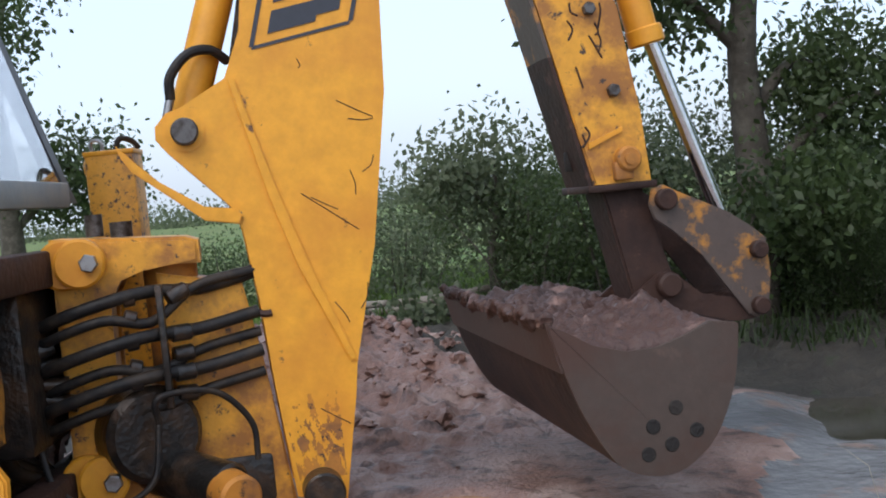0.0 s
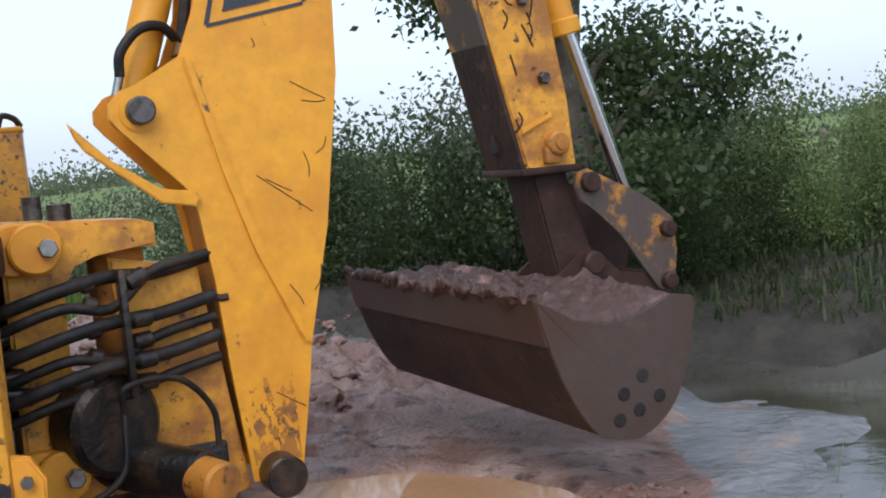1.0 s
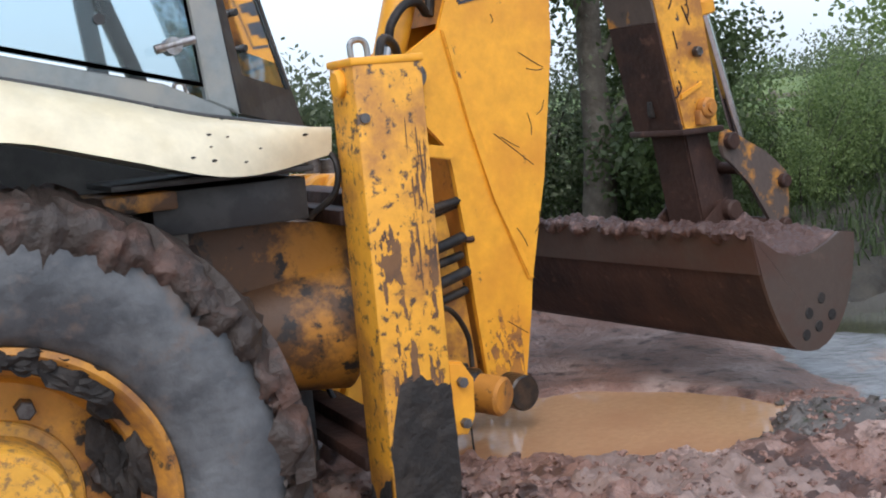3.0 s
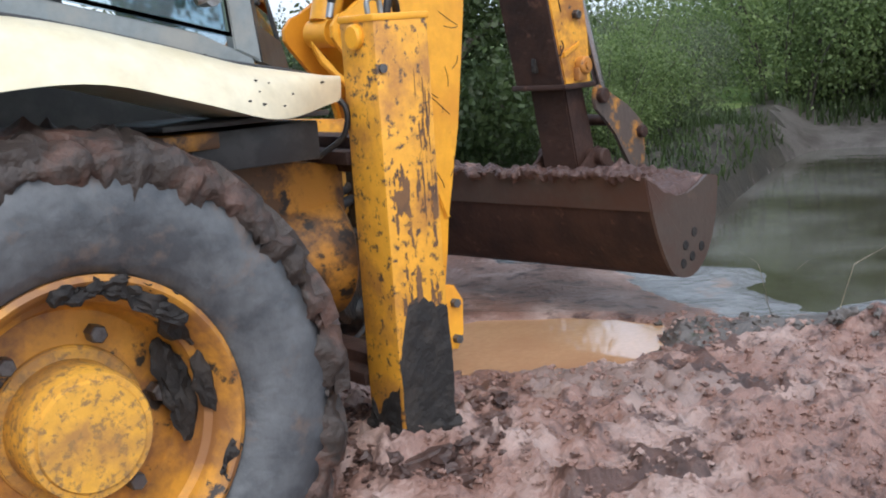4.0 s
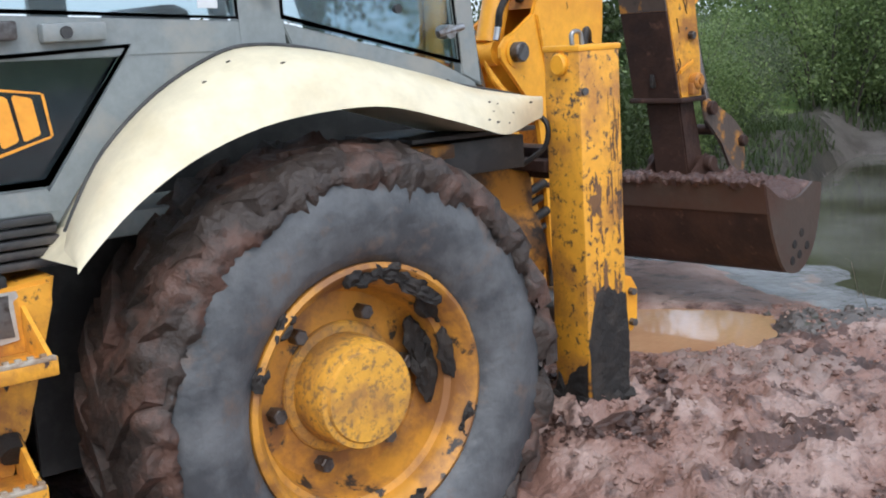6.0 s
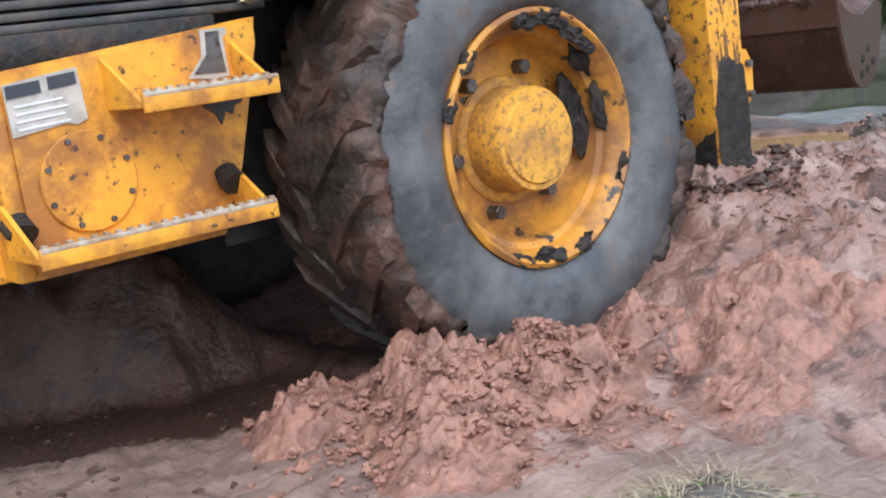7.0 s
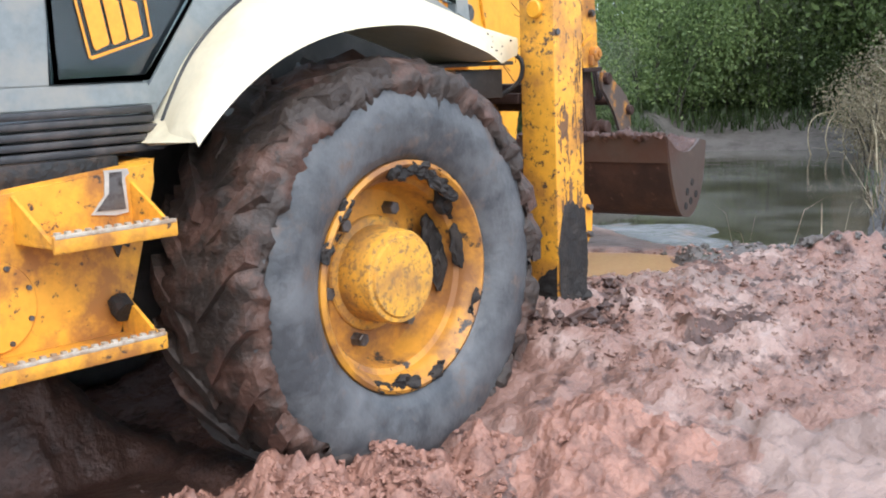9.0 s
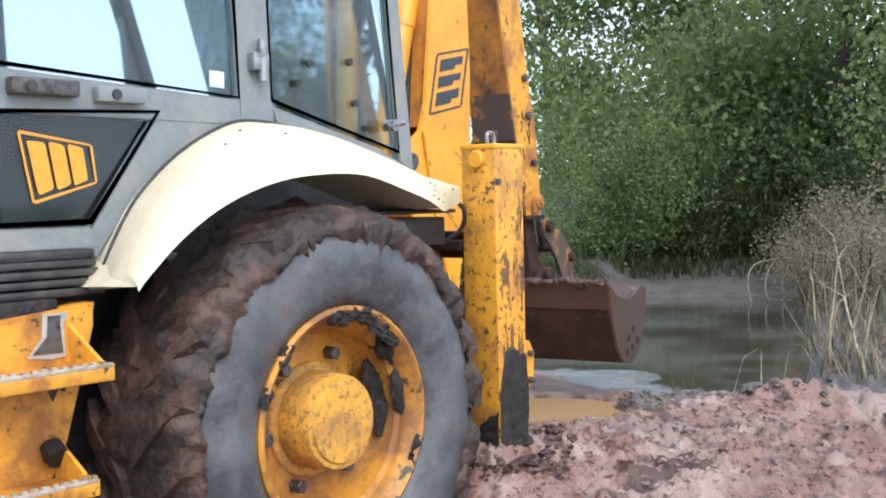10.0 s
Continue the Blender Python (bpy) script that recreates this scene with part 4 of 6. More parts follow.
            row.append(bm.verts.new((0.934 - max(d, -0.003), y0 + 0.004 + (y1 - y0 - 0.008) * u, 0.42 + (topz - 0.42) * v)))
        grid.append(row)
    for j in range(18):
        for i in range(12):
            bm.faces.new((grid[j][i], grid[j][i + 1], grid[j + 1][i + 1], grid[j + 1][i]))
    part("clay_smear", bm, black_mud, leg, "black clay low on the leg", 60)
    return leg


near_leg = outrigger(0.08, 0.25, loader)


def stain(parent, x0, x1, z0, z1, y, seed, thr, material, label):
    """A thin ragged film of rust or dirt on the leg's outer face."""
    bm = B()
    nu, nv = 84, 84
    g = [[bm.verts.new((x0 + (x1 - x0) * (i + 0.5 * noise.noise((i * 1.7, j * 1.3, 1))) / nu, y, z0 + (z1 - z0) * (j + 0.5 * noise.noise((i * 1.1, j * 1.9, 6))) / nv)) for i in range(nu + 1)] for j in range(nv + 1)]
    for j in range(nv):
        for i in range(nu):
            fade = 1 - abs(2 * j / nv - 1)
            if noise.fractal((i * 0.085 + seed, j * 0.05, seed * 2.0), 0.7, 2.0, 5) + 0.75 * fade > thr:
                bm.faces.new((g[j][i], g[j][i + 1], g[j + 1][i + 1], g[j + 1][i]))
    for v in [v for v in bm.verts if not v.link_faces]:
        bm.verts.remove(v)
    tagged(part("rust_stain", bm, material, parent), label, kind="stuff")


stain(near_leg, 0.946, 1.115, 0.98, 1.28, 0.0788, 3.3, 0.62, rust_film, "rubbed rusty band")
stain(near_leg, 0.946, 1.115, 0.60, 1.05, 0.0784, 7.1, 0.86, rust_film, "rust scabs")
stain(near_leg, 1.06, 1.115, 1.05, 1.62, 0.0786, 9.4, 0.78, rust_film, "rubbed rusty edge")
outrigger(2.05, 2.22, loader)

# side-shift rails across the back
bm = B()
for z in (1.25, 0.58):
    box(bm, 1.0, 1.10, 0.26, 2.04, z - 0.055, z + 0.055, 0.01)
    box(bm, 0.93, 1.0, 0.26, 2.04, z - 0.02, z + 0.02, 0.005)
part("shift_rail", bm, brown_steel, loader, "brown steel side-shift rails")

# kingpost carriage
bm = B()
plate(bm, [(-0.14, 1.335), (0.26, 1.305), (0.30, 1.29), (0.30, 1.22), (0.12, 1.225), (0.05, 1.20), (0.01, 1.13), (0.0, 0.72), (0.05, 0.62), (0.28, 0.60), (0.28, 0.50), (-0.14, 0.50)], -0.16, 0.16, arm, 0.012)
king = part("kingpost_carriage", bm, paint_worn, loader, "greasy yellow kingpost carriage")
bm = B()
cyl(bm, arm(0.20, 0, 0.42), arm(0.20, 0, 1.29), 0.085, seg=28)
part("kingpost_pin", bm, paint_rusty, king)
bm = B()
plate(bm, [(0.16, 1.20), (0.42, 1.14), (0.46, 0.9), (0.52, 0.42), (0.24, 0.40), (0.2, 0.62)], -0.11, 0.11, arm, 0.01)
part("swing_casting", bm, paint_worn, king, "yellow swing casting")
for z in (1.256, 0.60):
    bm = B()
    cyl(bm, arm(-0.05, -0.24, z), arm(-0.05, -0.12, z), 0.075, seg=28, lip=0.008)
    cyl(bm, arm(-0.10, -0.20, z), arm(-0.10, -0.10, z), 0.078, seg=28, lip=0.008)
    cl = part("rail_clamp", bm, paint, king, "yellow rail clamp")
    bm = B()
    cyl(bm, arm(-0.02, -0.28, z), arm(-0.02, -0.22, z), 0.028, seg=6, lip=0.004)
    part("clamp_nut", bm, steel, cl)
bm = B()
cyl(bm, arm(-0.02, 0.02, 1.33), arm(-0.02, 0.02, 1.40), 0.028, seg=16)
cyl(bm, arm(0.06, 0.05, 1.32), arm(0.06, 0.05, 1.37), 0.036, seg=16)
part("grease_cap", bm, bolt_steel, king)
# hoses looping from the left into the casting
for k, (z0, z1, n) in enumerate(((1.13, 1.14, -0.20), (1.08, 1.15, -0.22), (1.00, 1.02, -0.23), (0.93, 0.955, -0.21), (0.88, 0.90, -0.24), (0.82, 0.83, -0.22))):
    bm = B()
    tube(bm, [arm(-0.26, -0.02, z0 - 0.10), arm(-0.18, n, z0 - 0.05), arm(0.0, n - 0.03, z0), arm(0.14, n, z0 + 0.02 * (-1) ** k), arm(0.28, n + 0.06, z1), arm(0.46, n + 0.09, z1 + 0.03)], 0.016 if k % 2 else 0.020, 12, 8)
    hs = part("hydraulic_hose", bm, rubber_hose, king, "oily black hydraulic hose")
    bm = B()
    cyl(bm, arm(0.19, n + 0.025, (z0 + z1) / 2 + 0.005), arm(0.25, n + 0.045, z1 - 0.004), 0.026, seg=14, lip=0.004)
    part("hose_fitting", bm, grease, hs)
    bm = B()
    cyl(bm, arm(0.06, n - 0.012, z0 + 0.004), arm(0.095, n - 0.007, z0 + 0.008 * (-1) ** k), 0.025, seg=14, lip=0.003)
    part("hose_fitting", bm, grease, hs)
bm = B()
box(bm, 0.160, 0.180, -0.27, -0.20, 0.80, 1.17, 0.004, arm)
part("hose_clamp_bar", bm, grease, king)
# bundle of hoses bent back towards the cab, wrapped and black with oil
for k in range(4):
    bm = B()
    tube(bm, [arm(-0.16 + 0.02 * k, -0.20, 1.02 - 0.06 * k), arm(-0.27 - 0.01 * k, -0.25 + 0.02 * k, 0.97 - 0.03 * k), arm(-0.335, -0.22 + 0.03 * k, 0.82), arm(-0.31, -0.18 + 0.03 * k, 0.66 + 0.02 * k), arm(-0.22, -0.10 + 0.02 * k, 0.60)], 0.026, 12, 8)
    part("hydraulic_hose", bm, grease, king, "thick oil-soaked hose bent double")
bm = B()
tube(bm, [arm(-0.22, -0.25, 0.74), arm(-0.17, -0.3, 0.60), arm(-0.02, -0.34, 0.545), arm(0.10, -0.32, 0.60), arm(0.13, -0.28, 0.76)], 0.010, 10, 8)
tube(bm, [arm(0.13, -0.28, 0.76), arm(0.14, -0.30, 0.84), arm(0.30, -0.24, 0.83), arm(0.40, -0.2, 0.72), arm(0.41, -0.2, 0.60)], 0.010, 10, 8)
part("thin_hose", bm, rubber_hose, king, "thin black looping hose")
# swing rams at the foot, black with oil
bm = B()
cyl(bm, arm(-0.02, 0.02, 0.62), arm(0.325, -0.36, 0.555), 0.085, 0.075, seg=28, lip=0.01)
ram = part("swing_ram", bm, grease, king, "oil-black swing ram")
bm = B()
cyl(bm, arm(0.30, -0.34, 0.556), arm(0.35, -0.46, 0.545), 0.066, seg=28, lip=0.01)
part("ram_end", bm, paint_rusty, ram, "yellow ram end cap")
bm = B()
cyl(bm, arm(0.06, -0.10, 0.72), arm(0.12, -0.24, 0.72), 0.15, seg=36, lip=0.02)
part("swing_drum", bm, grease, king, "oil-black swing drum")
bm = B()
box(bm, -0.16, 0.46, -0.12, 0.14, 0.44, 0.60, 0.02, arm)
part("lower_knuckle", bm, grease, king)
for k, s in enumerate((0.10, 0.27)):
    bm = B()
    tube(bm, [arm(s, -0.36, 0.50), arm(s + 0.005, -0.36, 0.38), arm(s, -0.37, 0.30)], 0.004, 6, 4)
    part("hanging_wire", bm, grease, king)

# boom
BOOM = [(0.675, 0.42), (0.735, 0.74), (0.750, 0.845), (0.845, 1.22), (0.925, 1.70), (0.945, 2.10), (0.93, 2.48), (1.00, 3.30), (0.98, 3.62), (0.80, 3.62), (0.76, 3.2), (0.57, 2.44), (0.515, 2.08), (0.495, 1.92), (0.435, 1.775),
        (0.30, 1.70), (0.245, 1.685), (0.208, 1.645), (0.206, 1.605), (0.232, 1.572), (0.39, 1.405), (0.425, 1.37), (0.44, 1.30), (0.467, 1.088), (0.485, 0.822), (0.52, 0.45)]
bm = B()
plate(bm, BOOM, -0.145, -0.125, arm, 0.003)
boom = part("boom", bm, paint, loader, "scratched yellow boom side plate with a dark badge")
bm = B()
plate(bm, BOOM, 0.125, 0.145, arm, 0.003)
part("boom_far_plate", bm, paint, boom)
bm = B()
rings = []
for s, z in ((0.66, 0.46), (0.72, 0.74), (0.737, 0.845), (0.832, 1.22), (0.912, 1.70), (0.932, 2.10), (0.917, 2.48), (0.985, 3.30), (0.965, 3.6)):
    rings.append([arm(s - 0.015, -0.124, z), arm(s, -0.124, z), arm(s, 0.124, z), arm(s - 0.015, 0.124, z)])
solid(bm, rings)
rings = []
for s, z in ((0.55, 0.50), (0.50, 0.822), (0.482, 1.088), (0.458, 1.30), (0.44, 1.37)):
    rings.append([arm(s, -0.124, z), arm(s + 0.015, -0.124, z), arm(s + 0.015, 0.124, z), arm(s, 0.124, z)])
solid(bm, rings)
rings = []
for s, z in ((0.47, 1.80), (0.53, 1.95), (0.55, 2.08), (0.60, 2.44), (0.79, 3.2), (0.82, 3.6)):
    rings.append([arm(s, -0.124, z), arm(s + 0.015, -0.124, z), arm(s + 0.015, 0.124, z), arm(s, 0.124, z)])
solid(bm, rings)
part("boom_web", bm, paint_rusty, boom, "rusty inner web plate")
bm = B()
rib = [(0.437, 1.775), (0.463, 1.772), (0.555, 1.42), (0.635, 1.17), (0.755, 0.86), (0.728, 0.86), (0.60, 1.17), (0.525, 1.42)]
plate(bm, rib, -0.158, -0.144, arm, 0.006)
part("boom_rib", bm, paint, boom)
for s, z, r, d, m in ((0.296, 1.622, 0.042, 0.05, bolt_steel), (0.428, 1.352, 0.016, 0.015, bolt_steel), (0.60, 0.47, 0.065, 0.10, grease)):
    bm = B()
    cyl(bm, arm(s, -0.13, z), arm(s, -0.145 - d, z), r, seg=24, lip=0.006)
    part("boom_pin", bm, m, boom)
bm = B()
lr = [(0.296 + 0.062 * math.cos(a * 0.2618), 1.622 + 0.062 * math.sin(a * 0.2618)) for a in range(24)]
plate(bm, lr, -0.152, -0.144, arm, 0.003)
part("pin_boss", bm, paint, boom)
# black outlined badge with blocks along the boom
bu, bv, b0 = Vector((0.245, 0.045)), Vector((0.085, 0.30)), Vector((0.515, 1.855))


def bbadge(u, v):
    p = b0 + bu * u * 1.35 + bv * v * 1.05
    return (p.x, p.y)


bm = B()
for a, b, c, d in ((0.03, 0, 0.97, 0.035), (0.03, 0.965, 0.97, 1), (0, 0.03, 0.045, 0.97), (0.955, 0.03, 1, 0.97)):
    plate(bm, [bbadge(a, b), bbadge(c, b), bbadge(c, d), bbadge(a, d)], -0.1485, -0.1445, arm)
for b, d in ((0.12, 0.34), (0.42, 0.60), (0.68, 0.88)):
    plate(bm, [bbadge(0.16, b), bbadge(0.62, b), bbadge(0.62, b + 0.06), bbadge(0.84, b + 0.06), bbadge(0.84, d), bbadge(0.16, d)], -0.1485, -0.1445, arm)
part("boom_badge", bm, decal_dark, boom, "dark bordered badge of three blocks")
# scratches
for k, (s0, z0, s1, z1) in enumerate(((0.63, 1.40, 0.80, 1.27), (0.66, 1.385, 0.74, 1.34), (0.77, 1.68, 0.88, 1.62), (0.80, 1.62, 0.88, 1.615), (0.66, 1.82, 0.662, 1.79), (0.79, 1.46, 0.80, 1.38), (0.70, 1.05, 0.74, 0.98), (0.44, 1.05, 0.50, 1.04), (0.62, 0.72, 0.71, 0.66), (0.78, 1.02, 0.81, 1.10), (0.83, 1.45, 0.87, 1.5))):
    bm = B()
    tube(bm, [arm(s0, -0.1455, z0), arm((s0 + s1) / 2 + 0.008, -0.1455, (z0 + z1) / 2 - 0.006), arm(s1, -0.1455, z1)], 0.0017 if k != 7 else 0.012, 6, 4)
    part("scratch", bm, brown_steel, boom)
bm = B()
nn, mm = 60, 44
rows = []
for j in range(nn + 1):
    v = j / nn
    rows.append([])
    for i in range(mm + 1):
        u = i / mm + 0.011 * noise.noise((i * 1.7, j * 1.3, 2.0))
        w = v + 0.009 * noise.noise((i * 1.2, j * 1.8, 9.0))
        rows[-1].append(bm.verts.new(arm(0.53 + (0.18 - 0.03 * (1 - w)) * u - 0.03 * w, -0.1465, 0.50 + 0.27 * w)))
for j in range(nn):
    for i in range(mm):
        if noise.fractal((i * 0.16, j * 0.10, 11.0), 0.7, 2.0, 5) + 0.75 * (1 - j / nn) + 0.25 * i / mm > 0.55:
            bm.faces.new((rows[j][i], rows[j][i + 1], rows[j + 1][i + 1], rows[j + 1][i]))
for v in [v for v in bm.verts if not v.link_faces]:
    bm.verts.remove(v)
part("dirt_patch", bm, paint_rusty, boom, "rubbed muddy patch at the boom foot")
# lock lever beside the boom foot
bm = B()
plate(bm, [(0.085, 1.60), (0.10, 1.555), (0.125, 1.515), (0.33, 1.345), (0.43, 1.325), (0.445, 1.352), (0.425, 1.375), (0.33, 1.385), (0.20, 1.475)], -0.165, -0.147, arm, 0.004)
part("transport_lock", bm, paint, boom, "yellow transport lock lever")
# lift ram
bm = B()
cyl(bm, arm(0.30, 0, 1.66), arm(0.52, 0, 2.30), 0.058, seg=28)
cyl(bm, arm(0.296, -0.06, 1.622), arm(0.296, 0.06, 1.622), 0.055, seg=24)
cyl(bm, arm(0.52, 0, 2.30), arm(0.72, 0, 2.9), 0.062, seg=28)
lift = part("boom_ram", bm, paint, boom, "yellow boom lift ram")
bm = B()
tube(bm, [arm(0.262, -0.09, 1.73), arm(0.27, -0.10, 1.80), arm(0.33, -0.10, 1.865), arm(0.40, -0.08, 1.875), arm(0.45, -0.05, 1.84)], 0.016, 10, 8)
part("ram_hose", bm, rubber_hose, lift, "black ram hose")
bm = B()
cyl(bm, arm(0.245, -0.09, 1.675), arm(0.262, -0.09, 1.735), 0.014, seg=12)
part("hose_end", bm, steel, lift)
bm = B()
tube(bm, [arm(0.47, -0.04, 1.83), arm(0.53, -0.02, 2.1), arm(0.60, -0.02, 2.5)], 0.018, 10, 6)
part("boom_hose", bm, rubber_hose, boom)

# dipper
bm = B()
near = [(1.455, 1.91), (1.30, 2.52), (1.10, 3.3), (1.02, 3.65), (1.20, 3.75), (1.42, 3.2), (1.53, 2.50), (1.728, 1.90), (1.772, 1.55), (1.79, 1.31), (1.59, 1.325)]
plate(bm, near, -0.135, 0.135, arm, 0.008)
dip = part("dipper", bm, paint_worn, loader, "worn yellow dipper arm with rusted inner face")
for run, m, lab in ((((1.583, 1.33), (1.548, 1.48), (1.483, 1.76)), brown_steel, "rust-brown rubbed lower inner face"), (((1.483, 1.761), (1.449, 1.91), (1.421, 2.02)), link_paint, "half-rubbed yellow and brown inner face"), (((1.421, 2.021), (1.294, 2.52), (1.094, 3.3)), paint_rusty, "grimy yellow upper inner face")):
    bm = B()
    solid(bm, [[arm(q - 0.012, -0.133, z), arm(q + 0.002, -0.133, z), arm(q + 0.002, 0.133, z), arm(q - 0.012, 0.133, z)] for q, z in run])
    part("inner_face", bm, m, dip, lab)
bm = B()
box(bm, 1.535, 1.575, -0.012, 0.012, 1.385, 1.45, 0.004, arm)
part("face_slot", bm, black_mud, dip, "dark slot in the inner face")
bm = B()
box(bm, 1.56, 1.80, -0.155, 0.155, 1.305, 1.33, 0.006, arm)
part("dipper_collar", bm, brown_steel, dip)
for s, z, r in ((1.68, 1.635, 0.022), (1.622, 1.906, 0.022), (1.585, 2.12, 0.022)):
    bm = B()
    cyl(bm, arm(s, -0.134, z), arm(s, -0.165, z), r, seg=6, lip=0.004)
    part("dipper_bolt", bm, bolt_steel, dip)
bm = B()
cyl(bm, arm(1.705, -0.134, 1.407), arm(1.705, -0.18, 1.407), 0.042, seg=24, lip=0.008)
cyl(bm, arm(1.705, -0.18, 1.407), arm(1.705, -0.19, 1.407), 0.020, seg=16)
box(bm, 1.655, 1.72, -0.165, -0.13, 1.34, 1.40, 0.006, arm)
part("dipper_boss", bm, paint_rusty, dip, "rusty greased boss")
bm = B()
plate(bm, [(1.58, 1.45), (1.70, 1.50), (1.70, 1.515), (1.58, 1.47)], -0.145, -0.134, arm)
part("weld_strap", bm, paint, dip)
for k in range(9):
    rnd = random.Random(k)
    s, z = 1.53 + 0.14 * rnd.random(), 1.45 + 0.5 * rnd.random()
    bm = B()
    tube(bm, [arm(s, -0.136, z), arm(s + 0.02 * rnd.random(), -0.136, z - 0.03), arm(s + 0.06 * (rnd.random() - 0.3), -0.136, z - 0.04 - 0.05 * rnd.random())], 0.0035, 6, 4)
    part("scratch", bm, brown_steel, dip)
bm = B()
plate(bm, [(1.62, 1.33), (1.765, 1.31), (1.86, 0.95), (1.80, 0.925), (1.70, 0.93)], -0.10, 0.10, arm, 0.008)
part("extending_dipper", bm, brown_steel, loader, "rust-brown extending dipper section")
# bucket ram and links
bm = B()
cyl(bm, arm(1.86, 0, 1.80), arm(1.62, 0, 3.0), 0.055, seg=28, lip=0.008)
cyl(bm, arm(1.868, 0, 1.79), arm(1.856, 0, 1.85), 0.064, seg=28, lip=0.006)
bram = part("bucket_ram", bm, paint, loader, "yellow bucket ram with a chrome rod")
bm = B()
cyl(bm, arm(1.88, 0, 1.80), arm(2.09, 0, 1.14), 0.028, seg=24)
part("ram_rod", bm, chrome, bram, "chrome ram rod")
for n in (-0.165, 0.15):
    bm = B()
    plate(bm, [(1.775, 1.30), (1.815, 1.31), (1.86, 1.285), (2.03, 1.20), (2.10, 1.15), (2.16, 1.10), (2.165, 0.98), (2.15, 0.86), (2.11, 0.835), (2.075, 0.85), (2.02, 0.93), (1.93, 1.07), (1.83, 1.16), (1.775, 1.20), (1.76, 1.25)], n, n + 0.018, arm, 0.004)
    lk = part("tipping_link", bm, link_paint if n < 0 else brown_steel, loader, "rust-brown tipping link plate with yellow paint remains")
    for s, z, r in ((1.815, 1.262, 0.036), (2.125, 1.063, 0.03), (2.115, 0.875, 0.03)):
        bm = B()
        cyl(bm, arm(s, n - 0.03 if n < 0 else n, z), arm(s, n + 0.02, z), r, seg=20, lip=0.005)
        part("link_pin", bm, brown_steel, lk)
bm = B()
cyl(bm, arm(2.115, -0.15, 0.875), arm(2.115, 0.15, 0.875), 0.03, seg=20)
cyl(bm, arm(1.803, -0.19, 0.978), arm(1.803, 0.19, 0.978), 0.042, seg=24, lip=0.008)
cyl(bm, arm(2.10, -0.15, 1.12), arm(2.10, 0.15, 1.12), 0.028, seg=20)
part("bucket_pivot", bm, brown_steel, loader)

# ditching bucket
NB0, NB1 = -0.80, 0.72
PROF = [(1.205, 0.972), (1.222, 0.90), (1.275, 0.735), (1.345, 0.60), (1.40, 0.545), (1.48, 0.522), (1.56, 0.532), (1.655, 0.607), (1.722, 0.745), (1.752, 0.912)]
prof = smooth_line(PROF, 36)
cen = Vector((1.5, 0.85))
bm = B()
rings = []
for n in np.linspace(NB0 + 0.015, NB1 - 0.015, 24):
    inner = [(p[0] + (cen.x - p[0]) * 0.045, p[1] + (cen.y - p[1]) * 0.045 + (0.0 if 0 < k < len(prof) - 1 else 0.012)) for k, p in enumerate(prof)]
    rings.append([arm(s, n, z) for s, z in prof] + [arm(s, n, z) for s, z in inner[::-1]])
solid(bm, rings)
bucket = part("bucket", bm, brown_steel, loader, "wide rusty ditching bucket full of mud", 40)
TOPS = [(1.745, 0.918), (1.665, 0.932), (1.60, 0.902), (1.51, 0.873), (1.42, 0.872), (1.325, 0.900), (1.26, 0.945), (1.205, 0.975)]
for n0, n1 in ((NB0, NB0 + 0.016), (NB1 - 0.016, NB1)):
    bm = B()
    plate(bm, prof + TOPS, n0, n1, arm, 0.003)
    sp = part("bucket_side", bm, bucket_steel, bucket, "grey-brown bucket side plate")
    if n0 == NB0:
        for s, z in ((1.545, 0.705), (1.60, 0.635), (1.525, 0.605), (1.455, 0.585), (1.475, 0.66)):
            bm = B()
            cyl(bm, arm(s, n0 - 0.004, z), arm(s, n0 + 0.006, z), 0.021, seg=16, lip=0.002)
            part("side_hole", bm, black_mud, sp)
bm = B()
rings = []
for n in (NB0 + 0.005, NB1 - 0.005):
    rings.append([arm(1.198, n, 0.978), arm(1.214, n, 0.978), arm(1.255, n, 0.842), arm(1.232, n, 0.836)])
solid(bm, rings)
part("cutting_edge", bm, bucket_steel, bucket, "worn cutting edge blade")
bm = B()
tube(bm, [arm(1.206 + 0.004 * math.sin(k * 2.1), NB0 + 0.02 + (NB1 - NB0 - 0.04) * k / 40, 0.976 + 0.006 * math.sin(k * 1.3)) for k in range(41)], 0.017, 9, 5)
displace(bm, 0.03, 16, 2)
displace(bm, 0.014, 45, 5)
part("lip_mud", bm, bucket_mud, bucket, "crumbly mud dried along the lip", 80)
for n in (-0.15, 0.13):
    bm = B()
    plate(bm, [(1.60, 0.90), (1.77, 1.015), (1.81, 1.03), (1.85, 1.005), (1.92, 0.93), (2.06, 0.90), (2.13, 0.91), (2.15, 0.87), (2.10, 0.83), (1.75, 0.82)], n, n + 0.02, arm, 0.004)
    part("bucket_ear", bm, brown_steel, bucket, "bucket hanger plate")
